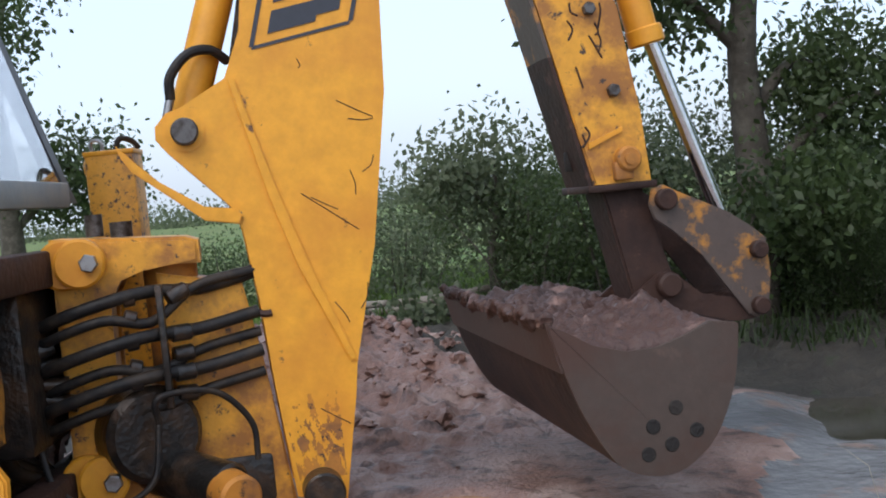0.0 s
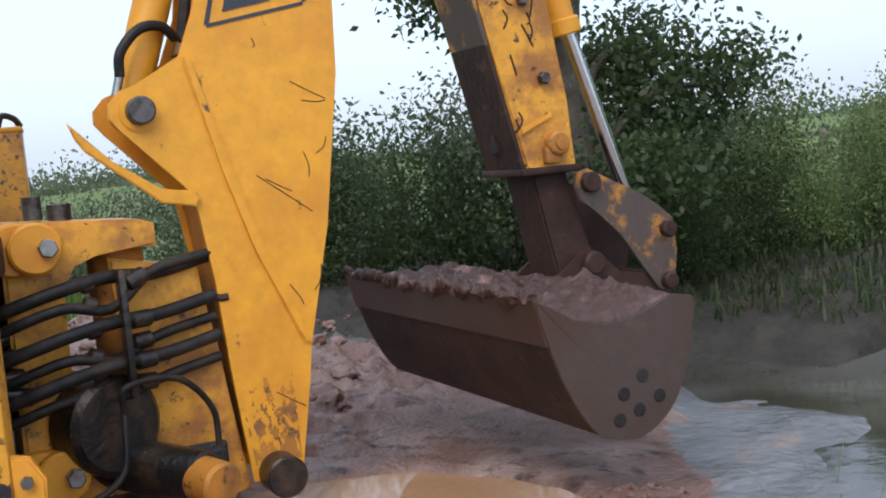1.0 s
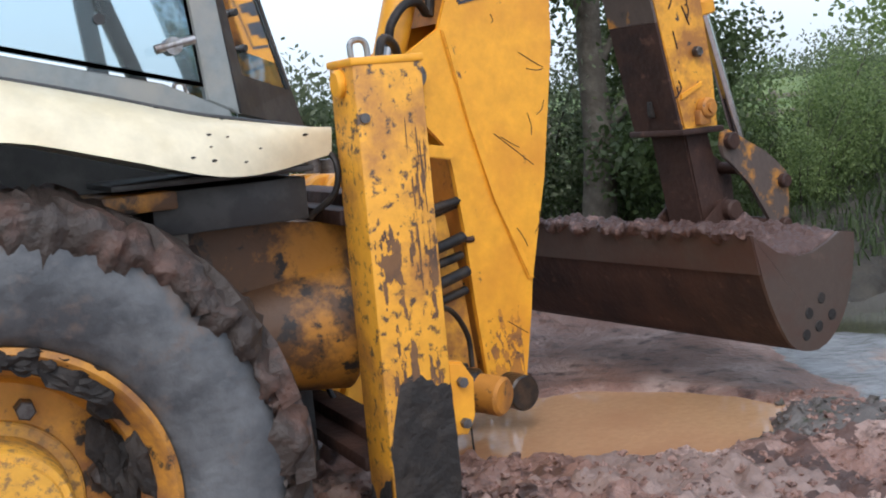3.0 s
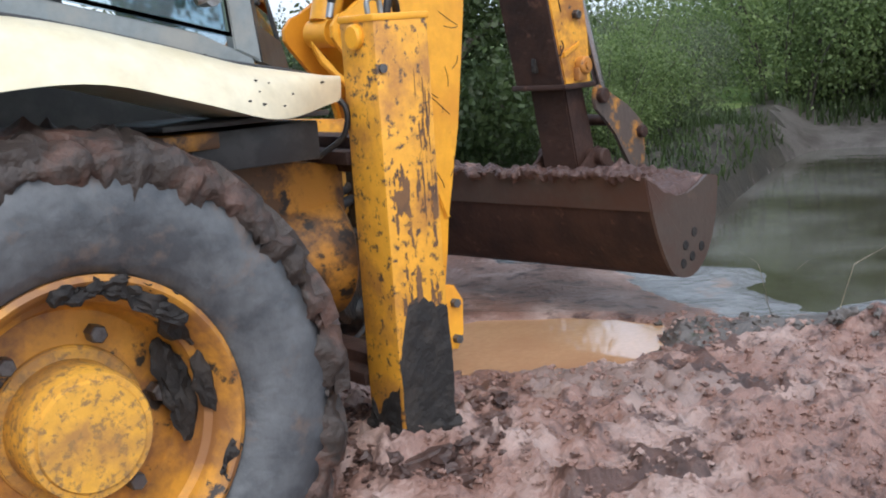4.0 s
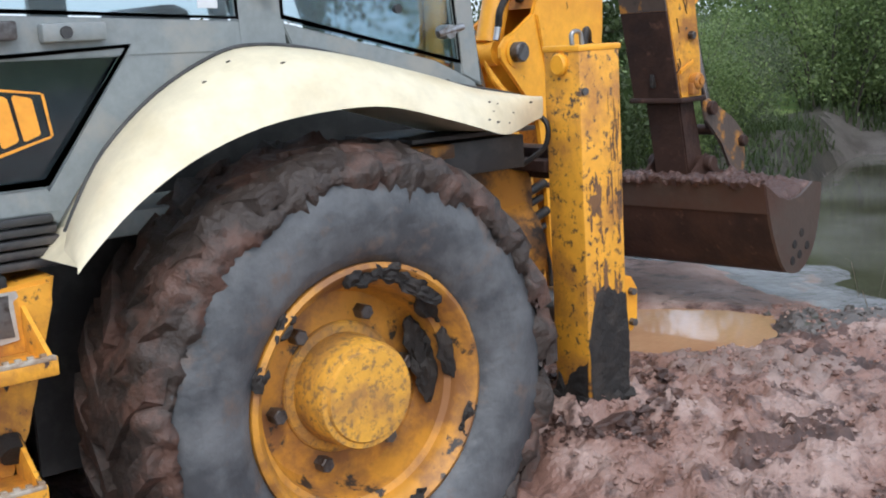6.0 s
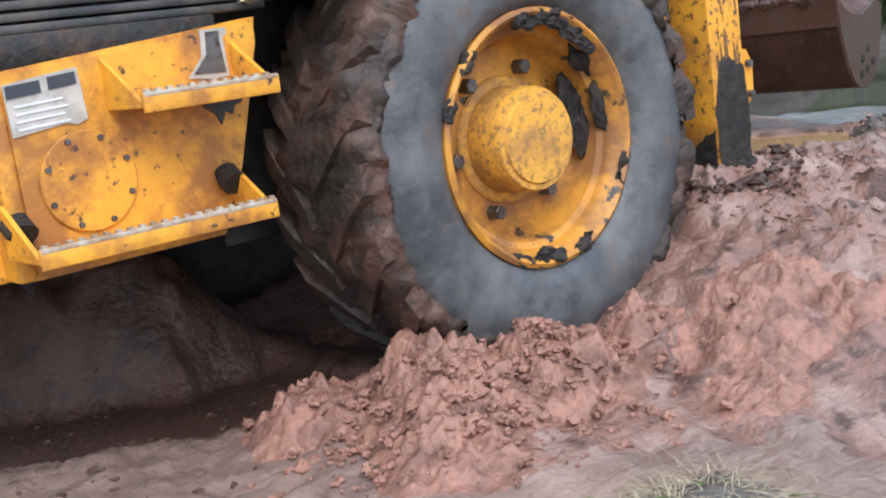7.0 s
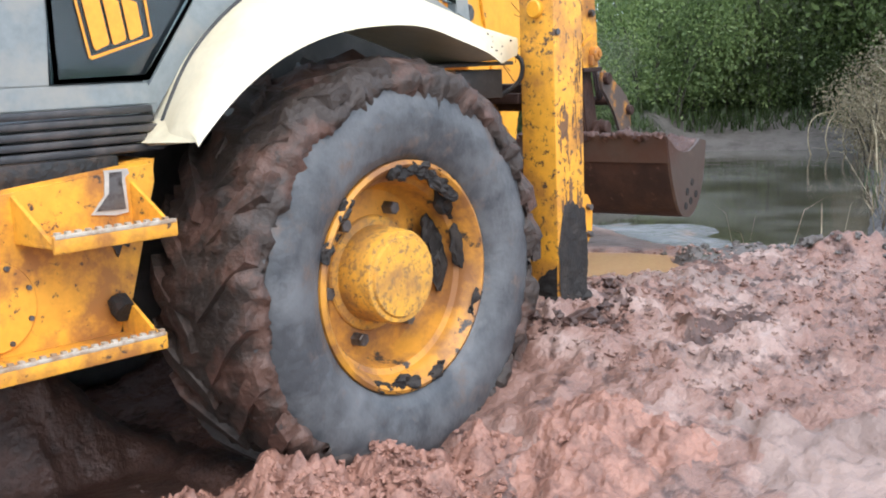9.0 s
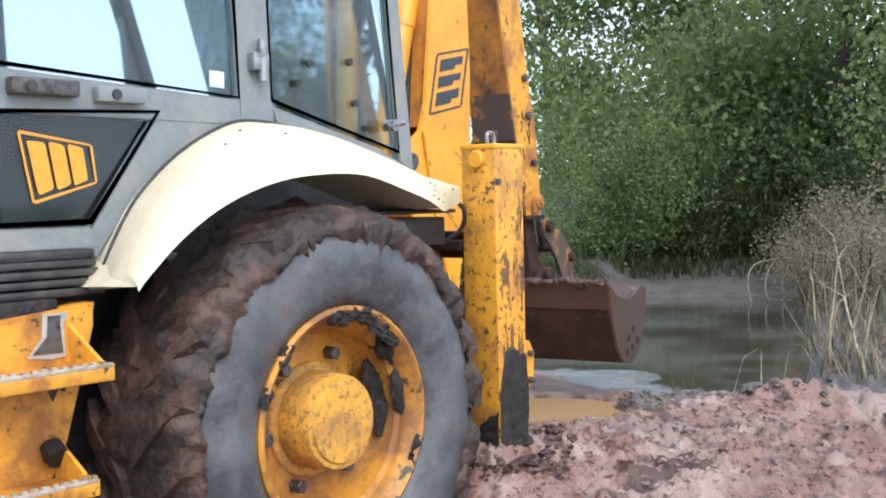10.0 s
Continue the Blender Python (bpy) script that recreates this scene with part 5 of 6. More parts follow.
# heaped load
bm = B()
ns_, ss_ = 190, 62
rows = []
for i in range(ns_ + 1):
    n = NB0 + 0.014 + (NB1 - NB0 - 0.028) * i / ns_
    row = []
    for j in range(ss_ + 1):
        s = 1.222 + 0.518 * j / ss_
        e = min(1, 6 * min(j / ss_, 1 - j / ss_))
        f = abs(noise.fractal((s * 9, n * 9, 2.0), 0.9, 2.0, 4))
        g = noise.noise((s * 4, n * 2.6, 8.0))
        h = abs(noise.noise((s * 38, n * 38, 4.0)))
        z = max(0.898, 0.915 + e * (0.012 + 0.035 * g + 0.05 * f + 0.016 * h))
        lim = float(np.interp(s, [p[0] for p in TOPS[::-1]], [p[1] for p in TOPS[::-1]])) - 0.006
        w = min(1.0, min(i, ns_ - i) / 16)
        z = lim + (z - lim) * w ** 0.6 - (0.03 if i in (0, ns_) else 0.0)
        row.append(bm.verts.new(arm(s, n, z)))
    rows.append(row)
for i in range(ns_):
    for j in range(ss_):
        bm.faces.new((rows[i][j], rows[i][j + 1], rows[i + 1][j + 1], rows[i + 1][j]))
load = mesh_object("mud_load", bm, bucket_mud, 70)
tagged(load, "crumbly wet red mud heaped in the bucket", "mud", kind="stuff")


# ---------------------------------------------------------------- plants
def leaf_cloud(name, clumps, count, size, material, seed, parent, label, droop=0.0):
    """Many small leaf blades scattered through clumps (centre, radii); one mesh."""
    rng = np.random.default_rng(seed)
    C = np.array([c[:3] for c in clumps])
    Rr = np.array([c[3:] for c in clumps])
    wts = Rr.prod(1) ** 0.66
    pick = rng.choice(len(clumps), count, p=wts / wts.sum())
    d = rng.normal(size=(count, 3))
    d /= np.linalg.norm(d, axis=1)[:, None]
    rad = rng.random(count) ** 0.45
    # ragged outline: leaves gather on twigs
    twig = rng.normal(size=(count // 7 + 1, 3)) * 0.9
    P = C[pick] + d * rad[:, None] * Rr[pick] * (0.82 + 0.3 * rng.random(count))[:, None]
    key = rng.integers(0, len(twig), count)
    snap = C[pick] + (twig[key] / np.maximum(1, np.linalg.norm(twig[key], axis=1))[:, None]) * Rr[pick]
    P = np.where((rng.random(count) < 0.55)[:, None], snap + rng.normal(size=(count, 3)) * size * 2.2, P)
    P[:, 2] -= droop * rng.random(count)
    u = rng.normal(size=(count, 3))
    u[:, 2] -= 0.6
    u /= np.linalg.norm(u, axis=1)[:, None]
    v = np.cross(u, rng.normal(size=(count, 3)))
    v /= np.linalg.norm(v, axis=1)[:, None]
    s = size * (0.6 + 0.8 * rng.random(count))[:, None]
    quad = np.stack([P - u * s * 0.1, P + v * s * 0.34 + u * s * 0.45, P + u * s * 1.1, P - v * s * 0.34 + u * s * 0.45], 1).reshape(-1, 3)
    me = bpy.data.meshes.new(name)
    me.vertices.add(len(quad))
    me.vertices.foreach_set("co", quad.ravel())
    me.loops.add(len(quad))
    me.loops.foreach_set("vertex_index", np.arange(len(quad)))
    me.polygons.add(count)
    me.polygons.foreach_set("loop_start", np.arange(0, len(quad), 4))
    me.polygons.foreach_set("loop_total", np.full(count, 4))
    me.materials.append(material)
    me.update()
    ob = new(name, me)
    ob.parent = parent
    if label:
        ob["label"] = label
    return ob


def tree(name, x, y, height, spread, base, leaves, material, seed, label, size=0.11, stems=1, category="tree", low=0.3):
    """Trunk or stems with limbs, and a ragged crown, built round the foot."""
    rnd = random.Random(seed)
    t = thing(name, (x, y, base), label, category)
    bm = B()
    clumps = []
    for k in range(stems):
        ox, oy = (rnd.uniform(-0.35, 0.35) * spread * (stems > 1), rnd.uniform(-0.3, 0.3) * spread * (stems > 1))
        lean = Vector((rnd.uniform(-0.08, 0.08), rnd.uniform(-0.08, 0.08), 1))
        r0 = height * (0.034 if stems == 1 else 0.009)
        pts = [Vector((ox, oy, -0.2)) + Vector((lean.x * height * f + rnd.uniform(-0.06, 0.06) * height * f, lean.y * height * f, height * f * 0.85)) for f in (0, 0.25, 0.5, 0.75, 1.0)]
        tube(bm, pts, (r0, r0 * 0.2), 8, 4)
        for j in range(7 if stems == 1 else 3):
            f = low + (0.95 - low) * j / (7 if stems == 1 else 3)
            p = pts[min(3, int(f * 4))].lerp(pts[min(4, int(f * 4) + 1)], f * 4 - int(f * 4))
            a = rnd.uniform(0, 6.28)
            reach = spread * rnd.uniform(0.35, 0.6) * (1.1 - 0.5 * f)
            e = p + Vector((math.cos(a) * reach, math.sin(a) * reach, height * rnd.uniform(0.02, 0.16)))
            tube(bm, [p, p.lerp(e, 0.5) + Vector((0, 0, 0.05 * height)), e], (r0 * 0.4 * (1.1 - f * 0.6), r0 * 0.1), 6, 4)
            for q in range(2):
                c = p.lerp(e, 0.6 + 0.4 * q)
                rr = spread * rnd.uniform(0.16, 0.28)
                clumps.append((c.x, c.y, c.z + 0.03 * height, rr, rr, rr * rnd.uniform(0.55, 0.8)))
        clumps.append((pts[-1].x, pts[-1].y, pts[-1].z, spread * 0.25, spread * 0.25, spread * 0.22))
    w = mesh_object("trunk", bm, bark, 60)
    w.parent = t
    leaf_cloud("crown", clumps, leaves, size, material, seed, t, "")
    return t


def bush(name, height, spread, leaves, material, seed, label, size=0.10):
    """A dense bush from the ground up, with thin stems showing low down."""
    rnd = random.Random(seed)
    t = thing(name, (0, 0, 0), label, "bush", "hedge bushes")
    bm = B()
    clumps = []
    for k in range(9):
        a, r = rnd.uniform(0, 6.28), spread * 0.4 * math.sqrt(rnd.random())
        x, y = math.cos(a) * r, math.sin(a) * r
        h = height * rnd.uniform(0.55, 1.0) * (1.1 - 0.5 * r / spread)
        e = Vector((x * 1.7 + rnd.uniform(-0.2, 0.2), y * 1.7, h))
        tube(bm, [(x * 0.5, y * 0.5, -0.2), (x * 0.9, y * 0.9, h * 0.5), e], (0.028, 0.008), 6, 4)
        for f in (0.28, 0.55, 0.8, 1.0):
            c = Vector((x * 0.6, y * 0.6, 0)).lerp(e, f)
            rr = spread * rnd.uniform(0.16, 0.27)
            clumps.append((c.x + rnd.uniform(-0.2, 0.2), c.y + rnd.uniform(-0.2, 0.2), c.z, rr, rr, rr * 0.75))
    w = mesh_object("branchwork", bm, bark, 60)
    w.parent = t
    leaf_cloud("foliage", clumps, leaves, size, material, seed, t, "")
    return t


def polar(az, r, cx=-1.2, cy=-2.7):
    return cx + r * math.sin(radians(az)), cy + r * math.cos(radians(az))


# the big hedgerow tree and its neighbours
for name, x, y, h, sp, n, m, seed, label, size, low in (
        ("oak_tree", 4.05, 4.0, 4.0, 1.75, 22000, leaf_dark, 11, "tall dark broadleaf tree with gaps of sky", 0.043, 0.16),
        ("willow_bush", 2.75, 6.2, 1.55, 1.5, 9000, leaf_grey, 12, "rounded grey-green willow in the hedgerow", 0.05, 0.05),
        ("oak_tree", -4.9, 18.6, 7.5, 3.6, 9000, leaf_dark, 13, "dark tree behind the cab", 0.11, 0.25),
        ("oak_tree", *polar(53.0, 17.5), 5.2, 3.2, 9000, leaf_mid, 14, "green tree standing across the pond", 0.09, 0.12),
        ("oak_tree", *polar(58.5, 18.5), 5.6, 3.8, 12000, leaf_mid, 15, "leafy green tree overhanging the pond", 0.10, 0.10),
        ("oak_tree", *polar(63.5, 17.5), 6.2, 4.2, 12000, leaf_mid, 17, "dense dark tree on the far bank", 0.10, 0.10),
        ("ash_tree", *polar(67.0, 14.0), 5.6, 4.2, 13000, leaf_mid, 16, "light green tree leaning over the bank", 0.085, 0.22),
        ("ash_tree", *polar(74.0, 14.5), 5.6, 4.0, 12000, leaf_mid, 18, "green tree behind the reeds", 0.09, 0.15)):
    tree(name, x, y, h, sp, gz(x, y), n, m, seed, label, size, low=low)

kinds = [bush("hedge_bush", 2.1, 2.6, 9500, leaf_dark, 31, "dense dark green hedge bush", 0.06),
         bush("hedge_bush", 2.9, 2.4, 9500, leaf_mid, 32, "tall bright green hedge bush with thin stems", 0.06),
         bush("hedge_bush", 2.4, 3.0, 9500, leaf_grey, 33, "grey-green hawthorn hedge bush", 0.06)]
# hedge behind the bucket, running away from the machine
spots = [(3.55, 5.3, 0, 0.50), (3.0, 5.7, 0, 0.46), (4.2, 5.0, 2, 0.48), (4.7, 4.6, 0, 0.42), (4.4, 4.1, 0, 0.27), (4.65, 3.7, 0, 0.25),
         (5.2, 4.0, 0, 0.30), (5.6, 3.75, 1, 0.31), (6.0, 4.1, 1, 0.37), (6.4, 4.3, 1, 0.36), (6.9, 4.5, 2, 0.36), (7.4, 4.9, 1, 0.36), (8.0, 5.4, 1, 0.38), (8.7, 5.9, 1, 0.36), (9.5, 6.5, 2, 0.45), (10.4, 7.1, 1, 0.42), (11.5, 7.8, 1, 0.45), (12.6, 8.5, 1, 0.45), (1.2, 8.6, 2, 0.45), (0.3, 9.2, 0, 0.5), (2.0, 8.0, 2, 0.42), (-0.8, 9.4, 2, 0.5),
         (5.6, 5.0, 0, 0.45)]
# thicket round the far bank of the pond
rnd = random.Random(21)
for k in range(12):
    az = 54.5 + 2.0 * k
    spots.append((*polar(az, 13.6 + rnd.uniform(-0.3, 0.9) - 2.2 * float(step(66, 76, az))), (1, 1, 2, 1, 0)[k % 5], rnd.uniform(0.55, 0.85)))
    if k % 2:
        spots.append((*polar(az + 1.0, 15.6 + rnd.uniform(-0.5, 0.8)), 1, rnd.uniform(0.95, 1.25)))
for k, (x, y, kind, s) in enumerate(spots):
    s *= (1.0, 0.88, 1.12, 0.94, 1.06, 0.86)[k % 6] * (0.97 if 5.9 < x < 13 and y > 4 and k < 24 else 1)
    c = copy_thing(kinds[kind], pose(x, y, gz(x, y) - 0.05, 0, 0, 47 * k))
    c.scale = (s, s, s)
for src, (x, y) in zip(kinds, (polar(55, 20), polar(60, 20.5), polar(65, 20))):
    src.location = (x, y, gz(x, y) - 0.05)

# dry shrubs on the bank beside the reeds
leaf_dry = leaf_mat("dry_brown_leaves", (0.15, 0.125, 0.08), (0.40, 0.34, 0.22))
shrub = bush("dry_shrub", 1.5, 1.7, 4200, leaf_dry, 34, "half-dead brown shrub with thin twigs", 0.045)
for k, (az, r, sc) in enumerate(((66.5, 10.6, 0.42), (68.5, 9.6, 0.50), (70.5, 8.8, 0.48), (72.5, 8.2, 0.50), (67.5, 12.0, 0.6), (70.0, 11.0, 0.62), (75.0, 8.0, 0.5))):
    x, y = polar(az, r, CX, CY)
    c = copy_thing(shrub, pose(x, y, gz(x, y) - 0.04, 0, 0, 61 * k))
    c.scale = (sc, sc, sc)
shrub.location = (*polar(73.5, 10.0, CX, CY), gz(*polar(73.5, 10.0, CX, CY)) - 0.04)
shrub.scale = (0.6, 0.6, 0.6)

# far woodland on the skyline
rng = random.Random(77)
clumps = []
for k in range(150):
    a = -60 + 150 * k / 150
    r = 150 + 60 * rng.random()
    x, y = polar(a, r)
    h = rng.uniform(1.2, 2.8)
    clumps.append((x, y, h * 0.5, rng.uniform(4, 8), rng.uniform(4, 8), h))
wood_far = leaf_cloud("woodland", clumps, 60000, 0.55, leaf_grey, 55, None, "")
tagged(wood_far, "hazy line of distant woodland beyond the fields", "woodland", kind="stuff")


# grasses: meadow tufts, dry reeds on the right bank, straw litter by the heap
def blades(name, n, place, length, width, material, seed, label, category, spread=0.5):
    rng = random.Random(seed)
    verts, faces = [], []
    for k in range(n):
        x, y = place(rng)
        z = gz(x, y) - 0.01
        a, L = rng.uniform(0, 6.28), length * rng.uniform(0.5, 1.2)
        d = Vector((math.cos(a), math.sin(a), 0))
        s = Vector((-d.y, d.x, 0)) * width
        lean = spread * rng.uniform(0.2, 1.4)
        p0, p1, p2 = Vector((x, y, z)), Vector((x, y, z + L * 0.6 * max(0.15, 1.1 - 0.35 * lean))) + d * L * 0.3 * lean, Vector((x, y, z + L * max(0.1, 1.0 - 0.45 * lean))) + d * L * lean
        i = len(verts)
        verts += [p0 - s, p0 + s, p1 + s * 0.7, p1 - s * 0.7, p2]
        faces += [(i, i + 1, i + 2, i + 3), (i + 3, i + 2, i + 4)]
    me = bpy.data.meshes.new(name)
    me.from_pydata(verts, [], faces)
    me.materials.append(material)
    return tagged(new(name, me), label, category, kind="stuff")


def bank_spot(rng):
    az, r = rng.uniform(65.5, 77), rng.uniform(6.2, 16)
    return CX + r * math.sin(radians(az)), CY + r * math.cos(radians(az))


def far_grass(rng):
    return rng.uniform(-2, 6), rng.uniform(6.3, 11)


def heap_spot(rng):
    return -0.82 + rng.gauss(0, 0.15), -1.08 + rng.gauss(0, 0.085)


def shore_spot(rng):
    az, r = rng.uniform(58, 68), rng.gauss(6.2, 0.25)
    return CX + r * math.sin(radians(az)), CY + r * math.cos(radians(az))


grass_blades = leaf_mat("grass_blades", (0.06, 0.12, 0.02), (0.17, 0.24, 0.06))
def far_bank(rng):
    while True:
        x, y = rng.uniform(3.6, 8.2), rng.uniform(1.6, 6.4)
        if gz(x, y) > 0.40 and math.degrees(math.atan2(x - CX, y - CY)) < 60:
            return x, y


def thicket_foot(rng):
    return polar(rng.uniform(53, 72), rng.uniform(12.7, 14.4))


blades("thicket_weeds", 2000, thicket_foot, 0.26, 0.010, leaf_dark, 70, "tangled dark weeds along the foot of the far thicket", "weeds", 0.9)
blades("bank_weeds", 6000, far_bank, 0.17, 0.007, leaf_dark, 67, "low dark weeds and brambles on the bank", "weeds", 0.9)
dead_stem = mat("dead_brown_stems", (0.17, 0.13, 0.085), 0.85, second=(0.30, 0.24, 0.16), scale=3, bump=0.1)
blades("reeds", 2600, bank_spot, 0.30, 0.005, dead_stem, 61, "dry brown reeds and stalks leaning on the bank", "reeds", 1.0)
blades("dead_stems", 220, bank_spot, 1.0, 0.006, straw, 68, "tall pale dead stems leaning over the bank", "stems", 0.7)
blades("bank_grass", 700, bank_spot, 0.26, 0.007, leaf_grey, 64, "green grass along the bank", "grass", 0.5)
blades("meadow_grass", 7000, far_grass, 0.28, 0.012, grass_blades, 62, "bright green meadow grass", "grass", 0.5)
blades("litter_leaves", 24, heap_spot, 0.05, 0.008, grass_blades, 69, "torn green grass in the litter", "grass", 2.0)
blades("straw_litter", 800, heap_spot, 0.07, 0.0016, straw, 63, "dry straw and grass litter on the mud", "straw", 3.4)
blades("shore_stalks", 10, shore_spot, 0.35, 0.004, straw, 66, "dry stalks stuck in the shore mud", "stalks", 0.5)

# bent dead canes arching over the right bank
canes = thing("dead_cane", (*polar(62, 11.5), gz(*polar(62, 11.5))), "pale dead bramble cane arching over the bank", "cane")
bx, by = polar(62, 11.5)
bz = gz(bx, by)
for k in range(5):
    bm = B()
    o = Vector((bx + 0.25 * k, by - 0.1 * k, bz))
    tube(bm, [o, o + Vector((-0.12 - 0.05 * k, 0.05, 0.38)), o + Vector((-0.02 + 0.09 * k, 0.0, 0.62 + 0.06 * k)), o + Vector((0.5, -0.2, 0.66 + 0.05 * k))], (0.009, 0.004), 6, 6)
    part("cane", bm, straw, canes)

# fence across the field gap
fence = thing("fence", (9.5, 12.0, gz(9.5, 12.0)), "weathered wooden post and rail fence in the field", "fence")
for k in range(9):
    x, y = 6.8 + 1.3 * k, 14.2 - 0.25 * k
    z = gz(x, y)
    bm = B()
    box(bm, x - 0.05, x + 0.05, y - 0.05, y + 0.05, z - 0.2, z + 0.62, 0.012)
    part("post", bm, wood, fence)
    for h in (0.22, 0.48):
        bm = B()
        x2, y2 = x + 1.3, y - 0.25
        plate(bm, [(0, z + h - 0.04), (1, gz(x2, y2) + h - 0.04), (1, gz(x2, y2) + h + 0.04), (0, z + h + 0.04)], -0.075, -0.051, lambda u, d, v: (x + (x2 - x) * u, y + (y2 - y) * u + d, v))
        part("rail", bm, wood, fence)
# stacked logs by the grass
rnd = random.Random(9)
for k in range(9):
    x, y = 2.3 + rnd.uniform(-0.4, 0.4), 6.6 + rnd.uniform(-0.2, 0.2)
    z = gz(x, y) + 0.06 + 0.05 * (k // 3)
    bm = B()
    cyl(bm, (x - rnd.uniform(0.3, 0.6), y + rnd.uniform(-0.3, 0.3), z), (x + rnd.uniform(0.3, 0.6), y, z + rnd.uniform(-0.02, 0.1)), 0.03, 0.02, seg=10)
    tagged(mesh_object("log", bm, wood, 50), "grey cut branch lying on the grass", "log", "cut branches")


# ---------------------------------------------------------------- clods
LUMPS = ((-0.84, 0.14, 0.16, 0.15), (-0.52, 0.06, 0.19, 0.19), (-0.66, -0.22, 0.20, 0.14), (-0.86, -0.46, 0.17, 0.08), (-0.20, -0.10, 0.17, 0.16), (-0.36, -0.34, 0.18, 0.12),
         (0.06, -0.22, 0.12, 0.09), (0.12, -0.60, 0.20, 0.055), (0.36, -0.46, 0.17, 0.06), (-0.12, -0.78, 0.16, 0.05), (0.42, -0.75, 0.14, 0.05))


def heap_h(x, y):
    return 0.9 * max(hh * math.exp(-((x - a) ** 2 + (y - b) ** 2) / (r * r)) for a, b, r, hh in LUMPS)


def clod_field(name, n, place, lo, hi, material, seed, label):
    """Loose lumps of mud; joined, because nobody could count them."""
    rng = random.Random(seed)
    base = B()
    bmesh.ops.create_icosphere(base, subdivisions=2, radius=1.0)
    bv = [v.co.copy() for v in base.verts]
    bf = [[v.index for v in f.verts] for f in base.faces]
    base.free()
    verts, faces = [], []
    for k in range(n):
        x, y = place(rng)
        s = lo + (hi - lo) * rng.random() ** 2.5
        z = gz(x, y) + (heap_h(x, y) if name == "wheel_clods" else 0)
        off, rot = Vector((k * 1.3, k * 0.7, k * 2.1)), Euler((rng.uniform(0, 6), rng.uniform(0, 6), rng.uniform(0, 6))).to_matrix()
        st = Vector((rng.uniform(0.8, 1.5), rng.uniform(0.8, 1.3), rng.uniform(0.65, 1.0)))
        i = len(verts)
        for v in bv:
            q = v * (1 + 0.7 * noise.noise(v * 1.5 + off) + 0.8 * noise.noise(v * 3.6 + off))
            q = rot @ q
            verts.append((x + q.x * s * st.x, y + q.y * s * st.y, z + s * 0.05 + q.z * s * st.z))
        faces += [[i + a for a in f] for f in bf]
    me = bpy.data.meshes.new(name)
    me.from_pydata(verts, [], faces)
    me.materials.append(material)
    return tagged(new(name, me), label, "mud", kind="stuff")


def by_wheel(rng):
    return -0.55 + rng.gauss(0, 0.30), -0.26 + rng.gauss(0, 0.20)


def by_leg(rng):
    return rng.uniform(0.7, 3.0), rng.uniform(-1.0, 0.75)


def along_shore(rng):
    az = rng.uniform(45, 66)
    r = 5.25 + 0.5 * float(step(44, 62, np.array(az))) + rng.gauss(0, 0.13)
    return CX + r * math.sin(radians(az)), CY + r * math.cos(radians(az))


def on_spoil(rng):
    return 1.5 + rng.gauss(0, 0.6), 3.7 + rng.gauss(0, 0.8)


def round_foot(rng):
    a = rng.uniform(0, 6.28)
    return 1.03 + 0.25 * math.cos(a) * rng.uniform(0.8, 1.3), 0.16 + 0.26 * math.sin(a) * rng.uniform(0.8, 1.3)


def in_hollow(rng):
    return rng.uniform(-2.2, -0.6), rng.uniform(0.0, 1.4)


fresh_mud = mat("fresh_pink_clods", (0.31, 0.16, 0.115), 0.5, second=(0.17, 0.085, 0.062), scale=9, bump=1.0, bscale=48)
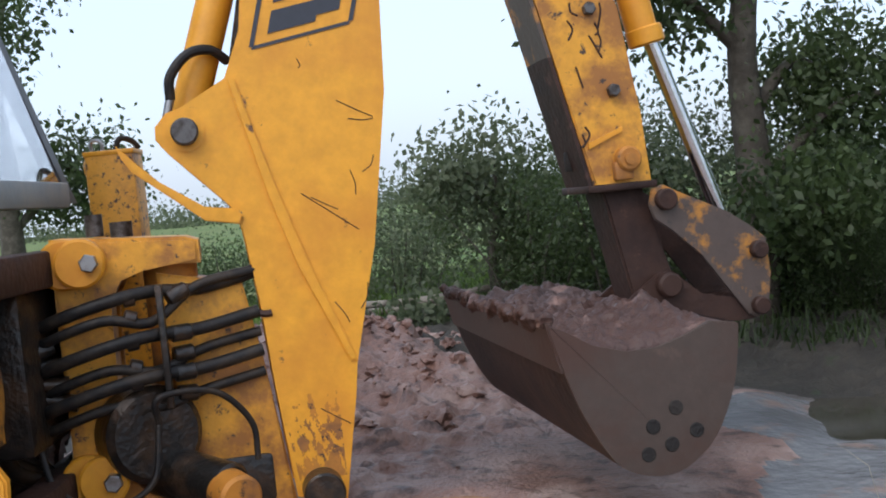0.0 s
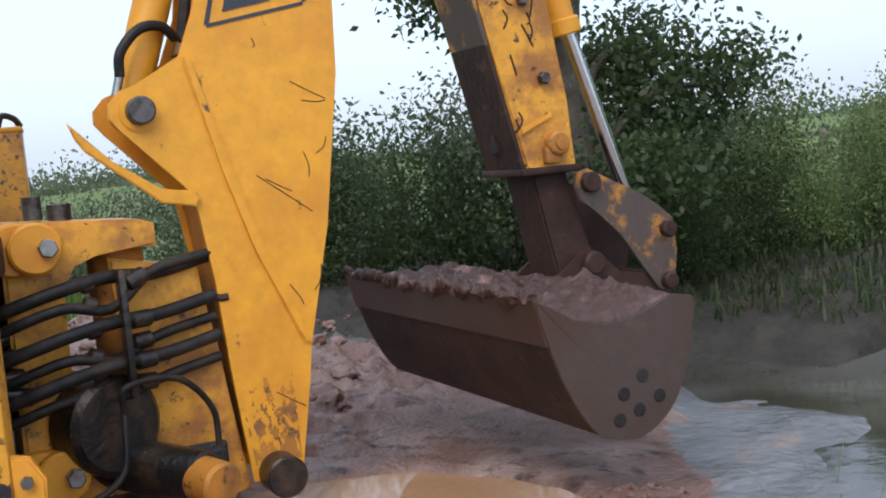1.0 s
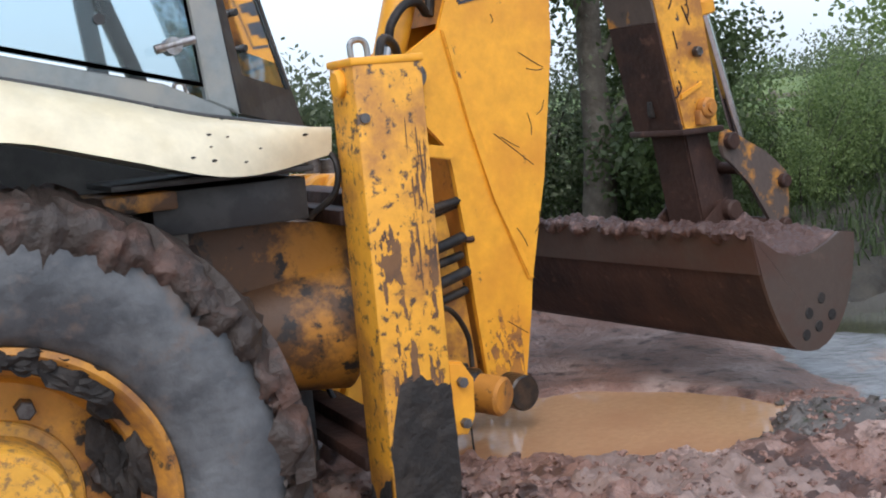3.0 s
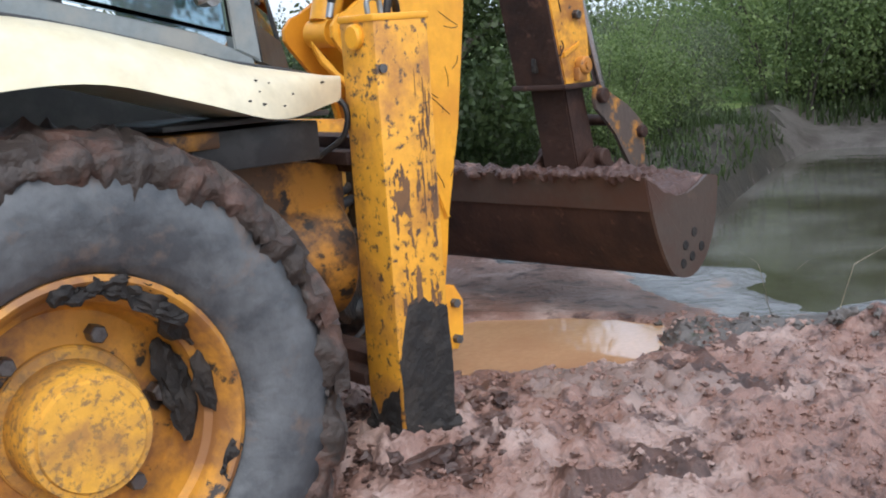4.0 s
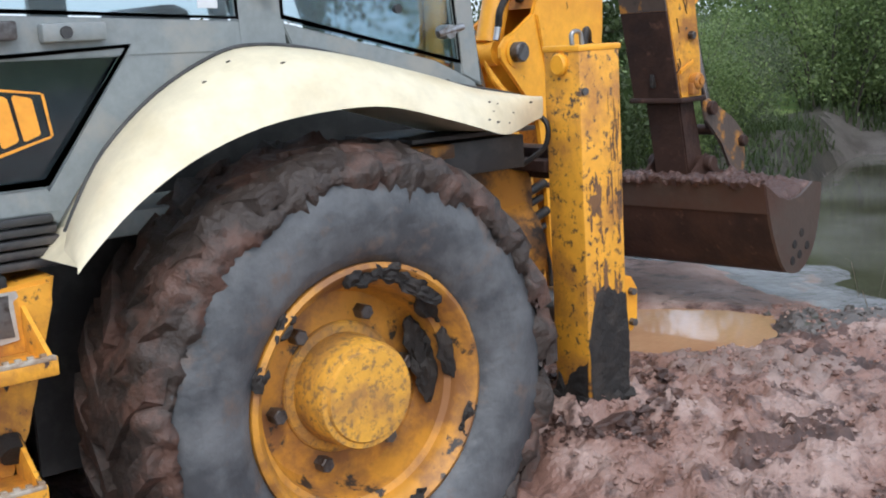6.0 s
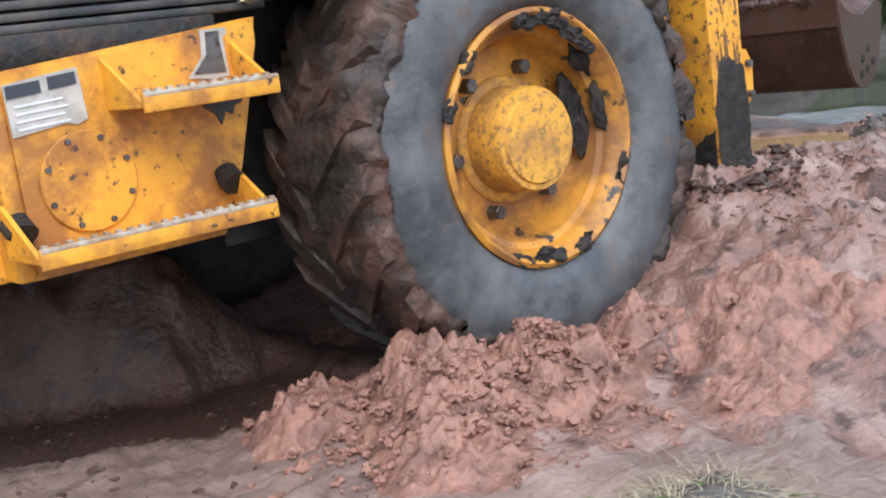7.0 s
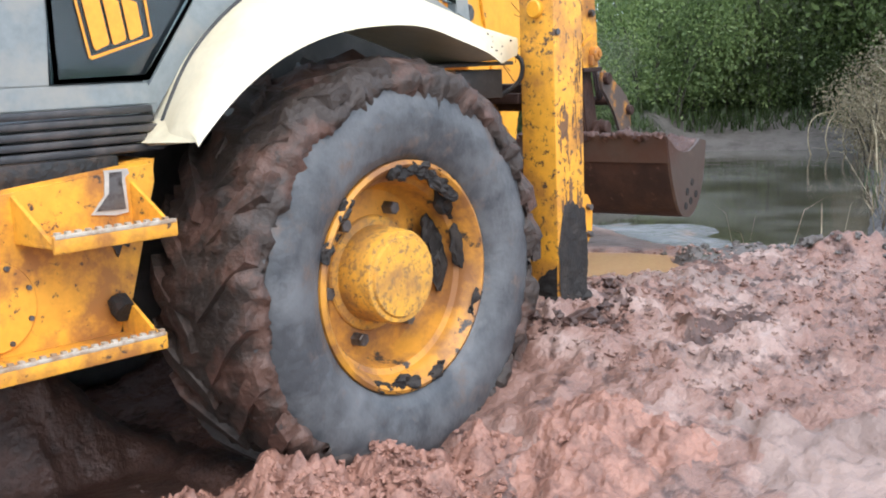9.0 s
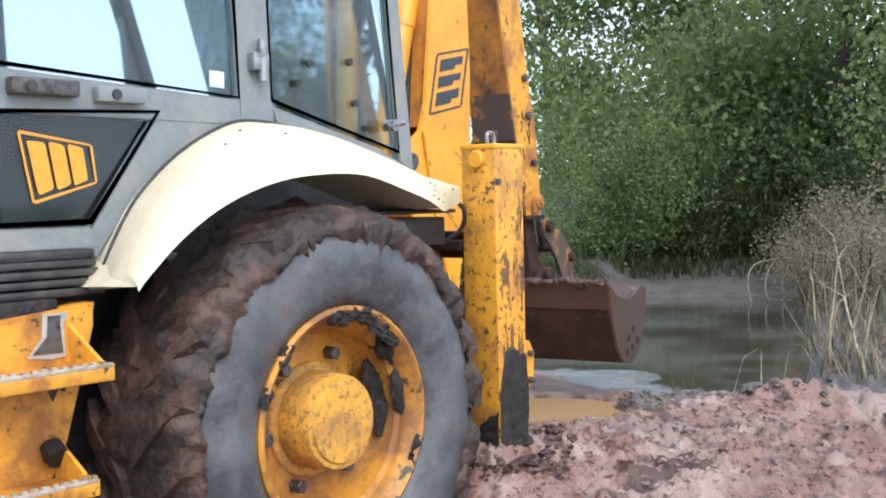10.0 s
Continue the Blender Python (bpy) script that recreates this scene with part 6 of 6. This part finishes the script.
# crumbly heap thrown out beside the wheel
bm = B()
rows = []
for i in range(226):
    row = []
    for j in range(198):
        x, y = -1.22 + 0.0085 * i, -1.06 + 0.0085 * j
        h = max(hh * math.exp(-((x - a) ** 2 + (y - b) ** 2) / (r * r)) for a, b, r, hh in LUMPS)
        p = Vector((x, y, 0))
        w = min(1.0, h / 0.07)
        big, mid_, fine_ = abs(noise.noise(p * 8 + Vector((3, 1, 7)))), abs(noise.noise(p * 19)), abs(noise.noise(p * 43))
        z = gz(x, y) - 0.022 + h * (0.75 + 0.6 * big) + w * (0.048 * mid_ + 0.032 * fine_) + 0.012 * noise.noise(p * 6)
        q = noise.noise_vector(p * 24 + Vector((0, 0, 5))) * 0.009 * w
        row.append(bm.verts.new((x + q.x, y + q.y, z + q.z * 0.7)))
    rows.append(row)
for i in range(225):
    for j in range(197):
        bm.faces.new((rows[i][j], rows[i + 1][j], rows[i + 1][j + 1], rows[i][j + 1]))
tagged(mesh_object("mud_heap", bm, fresh_mud, 80), "crumbly fresh pink mud heaped beside the wheel", "mud", kind="stuff")
clod_field("wheel_clods", 900, by_wheel, 0.003, 0.017, fresh_mud, 1, "crumbled fresh pink clods heaped beside the wheel")
clod_field("loose_clods", 3200, by_leg, 0.003, 0.015, mud, 2, "small lumps of churned mud")
clod_field("shore_clods", 320, along_shore, 0.004, 0.024, earth, 3, "dark clods along the waterline")
clod_field("spoil_clods", 600, on_spoil, 0.008, 0.048, mud, 4, "lumps on the spoil heap")
clod_field("foot_clods", 300, round_foot, 0.005, 0.026, wet_mud_and_shade, 5, "wet clods round the outrigger foot")
clod_field("hollow_clods", 170, in_hollow, 0.004, 0.016, wet_mud_and_shade, 6, "wet clods in the hollow, coloured dark for the machine's shade")
for x, y, s, m, lab in ((2.95, -0.05, 0.05, earth, "single dark clod on the mud"), (3.1, -0.75, 0.06, earth, "flat dark clod on the mud")):
    bm = B()
    bmesh.ops.create_icosphere(bm, subdivisions=4, radius=1.0)
    for v in bm.verts:
        v.co = Vector((v.co.x * s * 1.2, v.co.y * s, v.co.z * s * 0.45))
    displace(bm, s * 0.7, 1.3 / s, 4)
    displace(bm, s * 0.25, 4 / s, 6)
    for v in bm.verts:
        v.co += Vector((x, y, gz(x, y) + s * 0.3))
    tagged(mesh_object("clod", bm, m, 70), lab, "clod", "single clods")
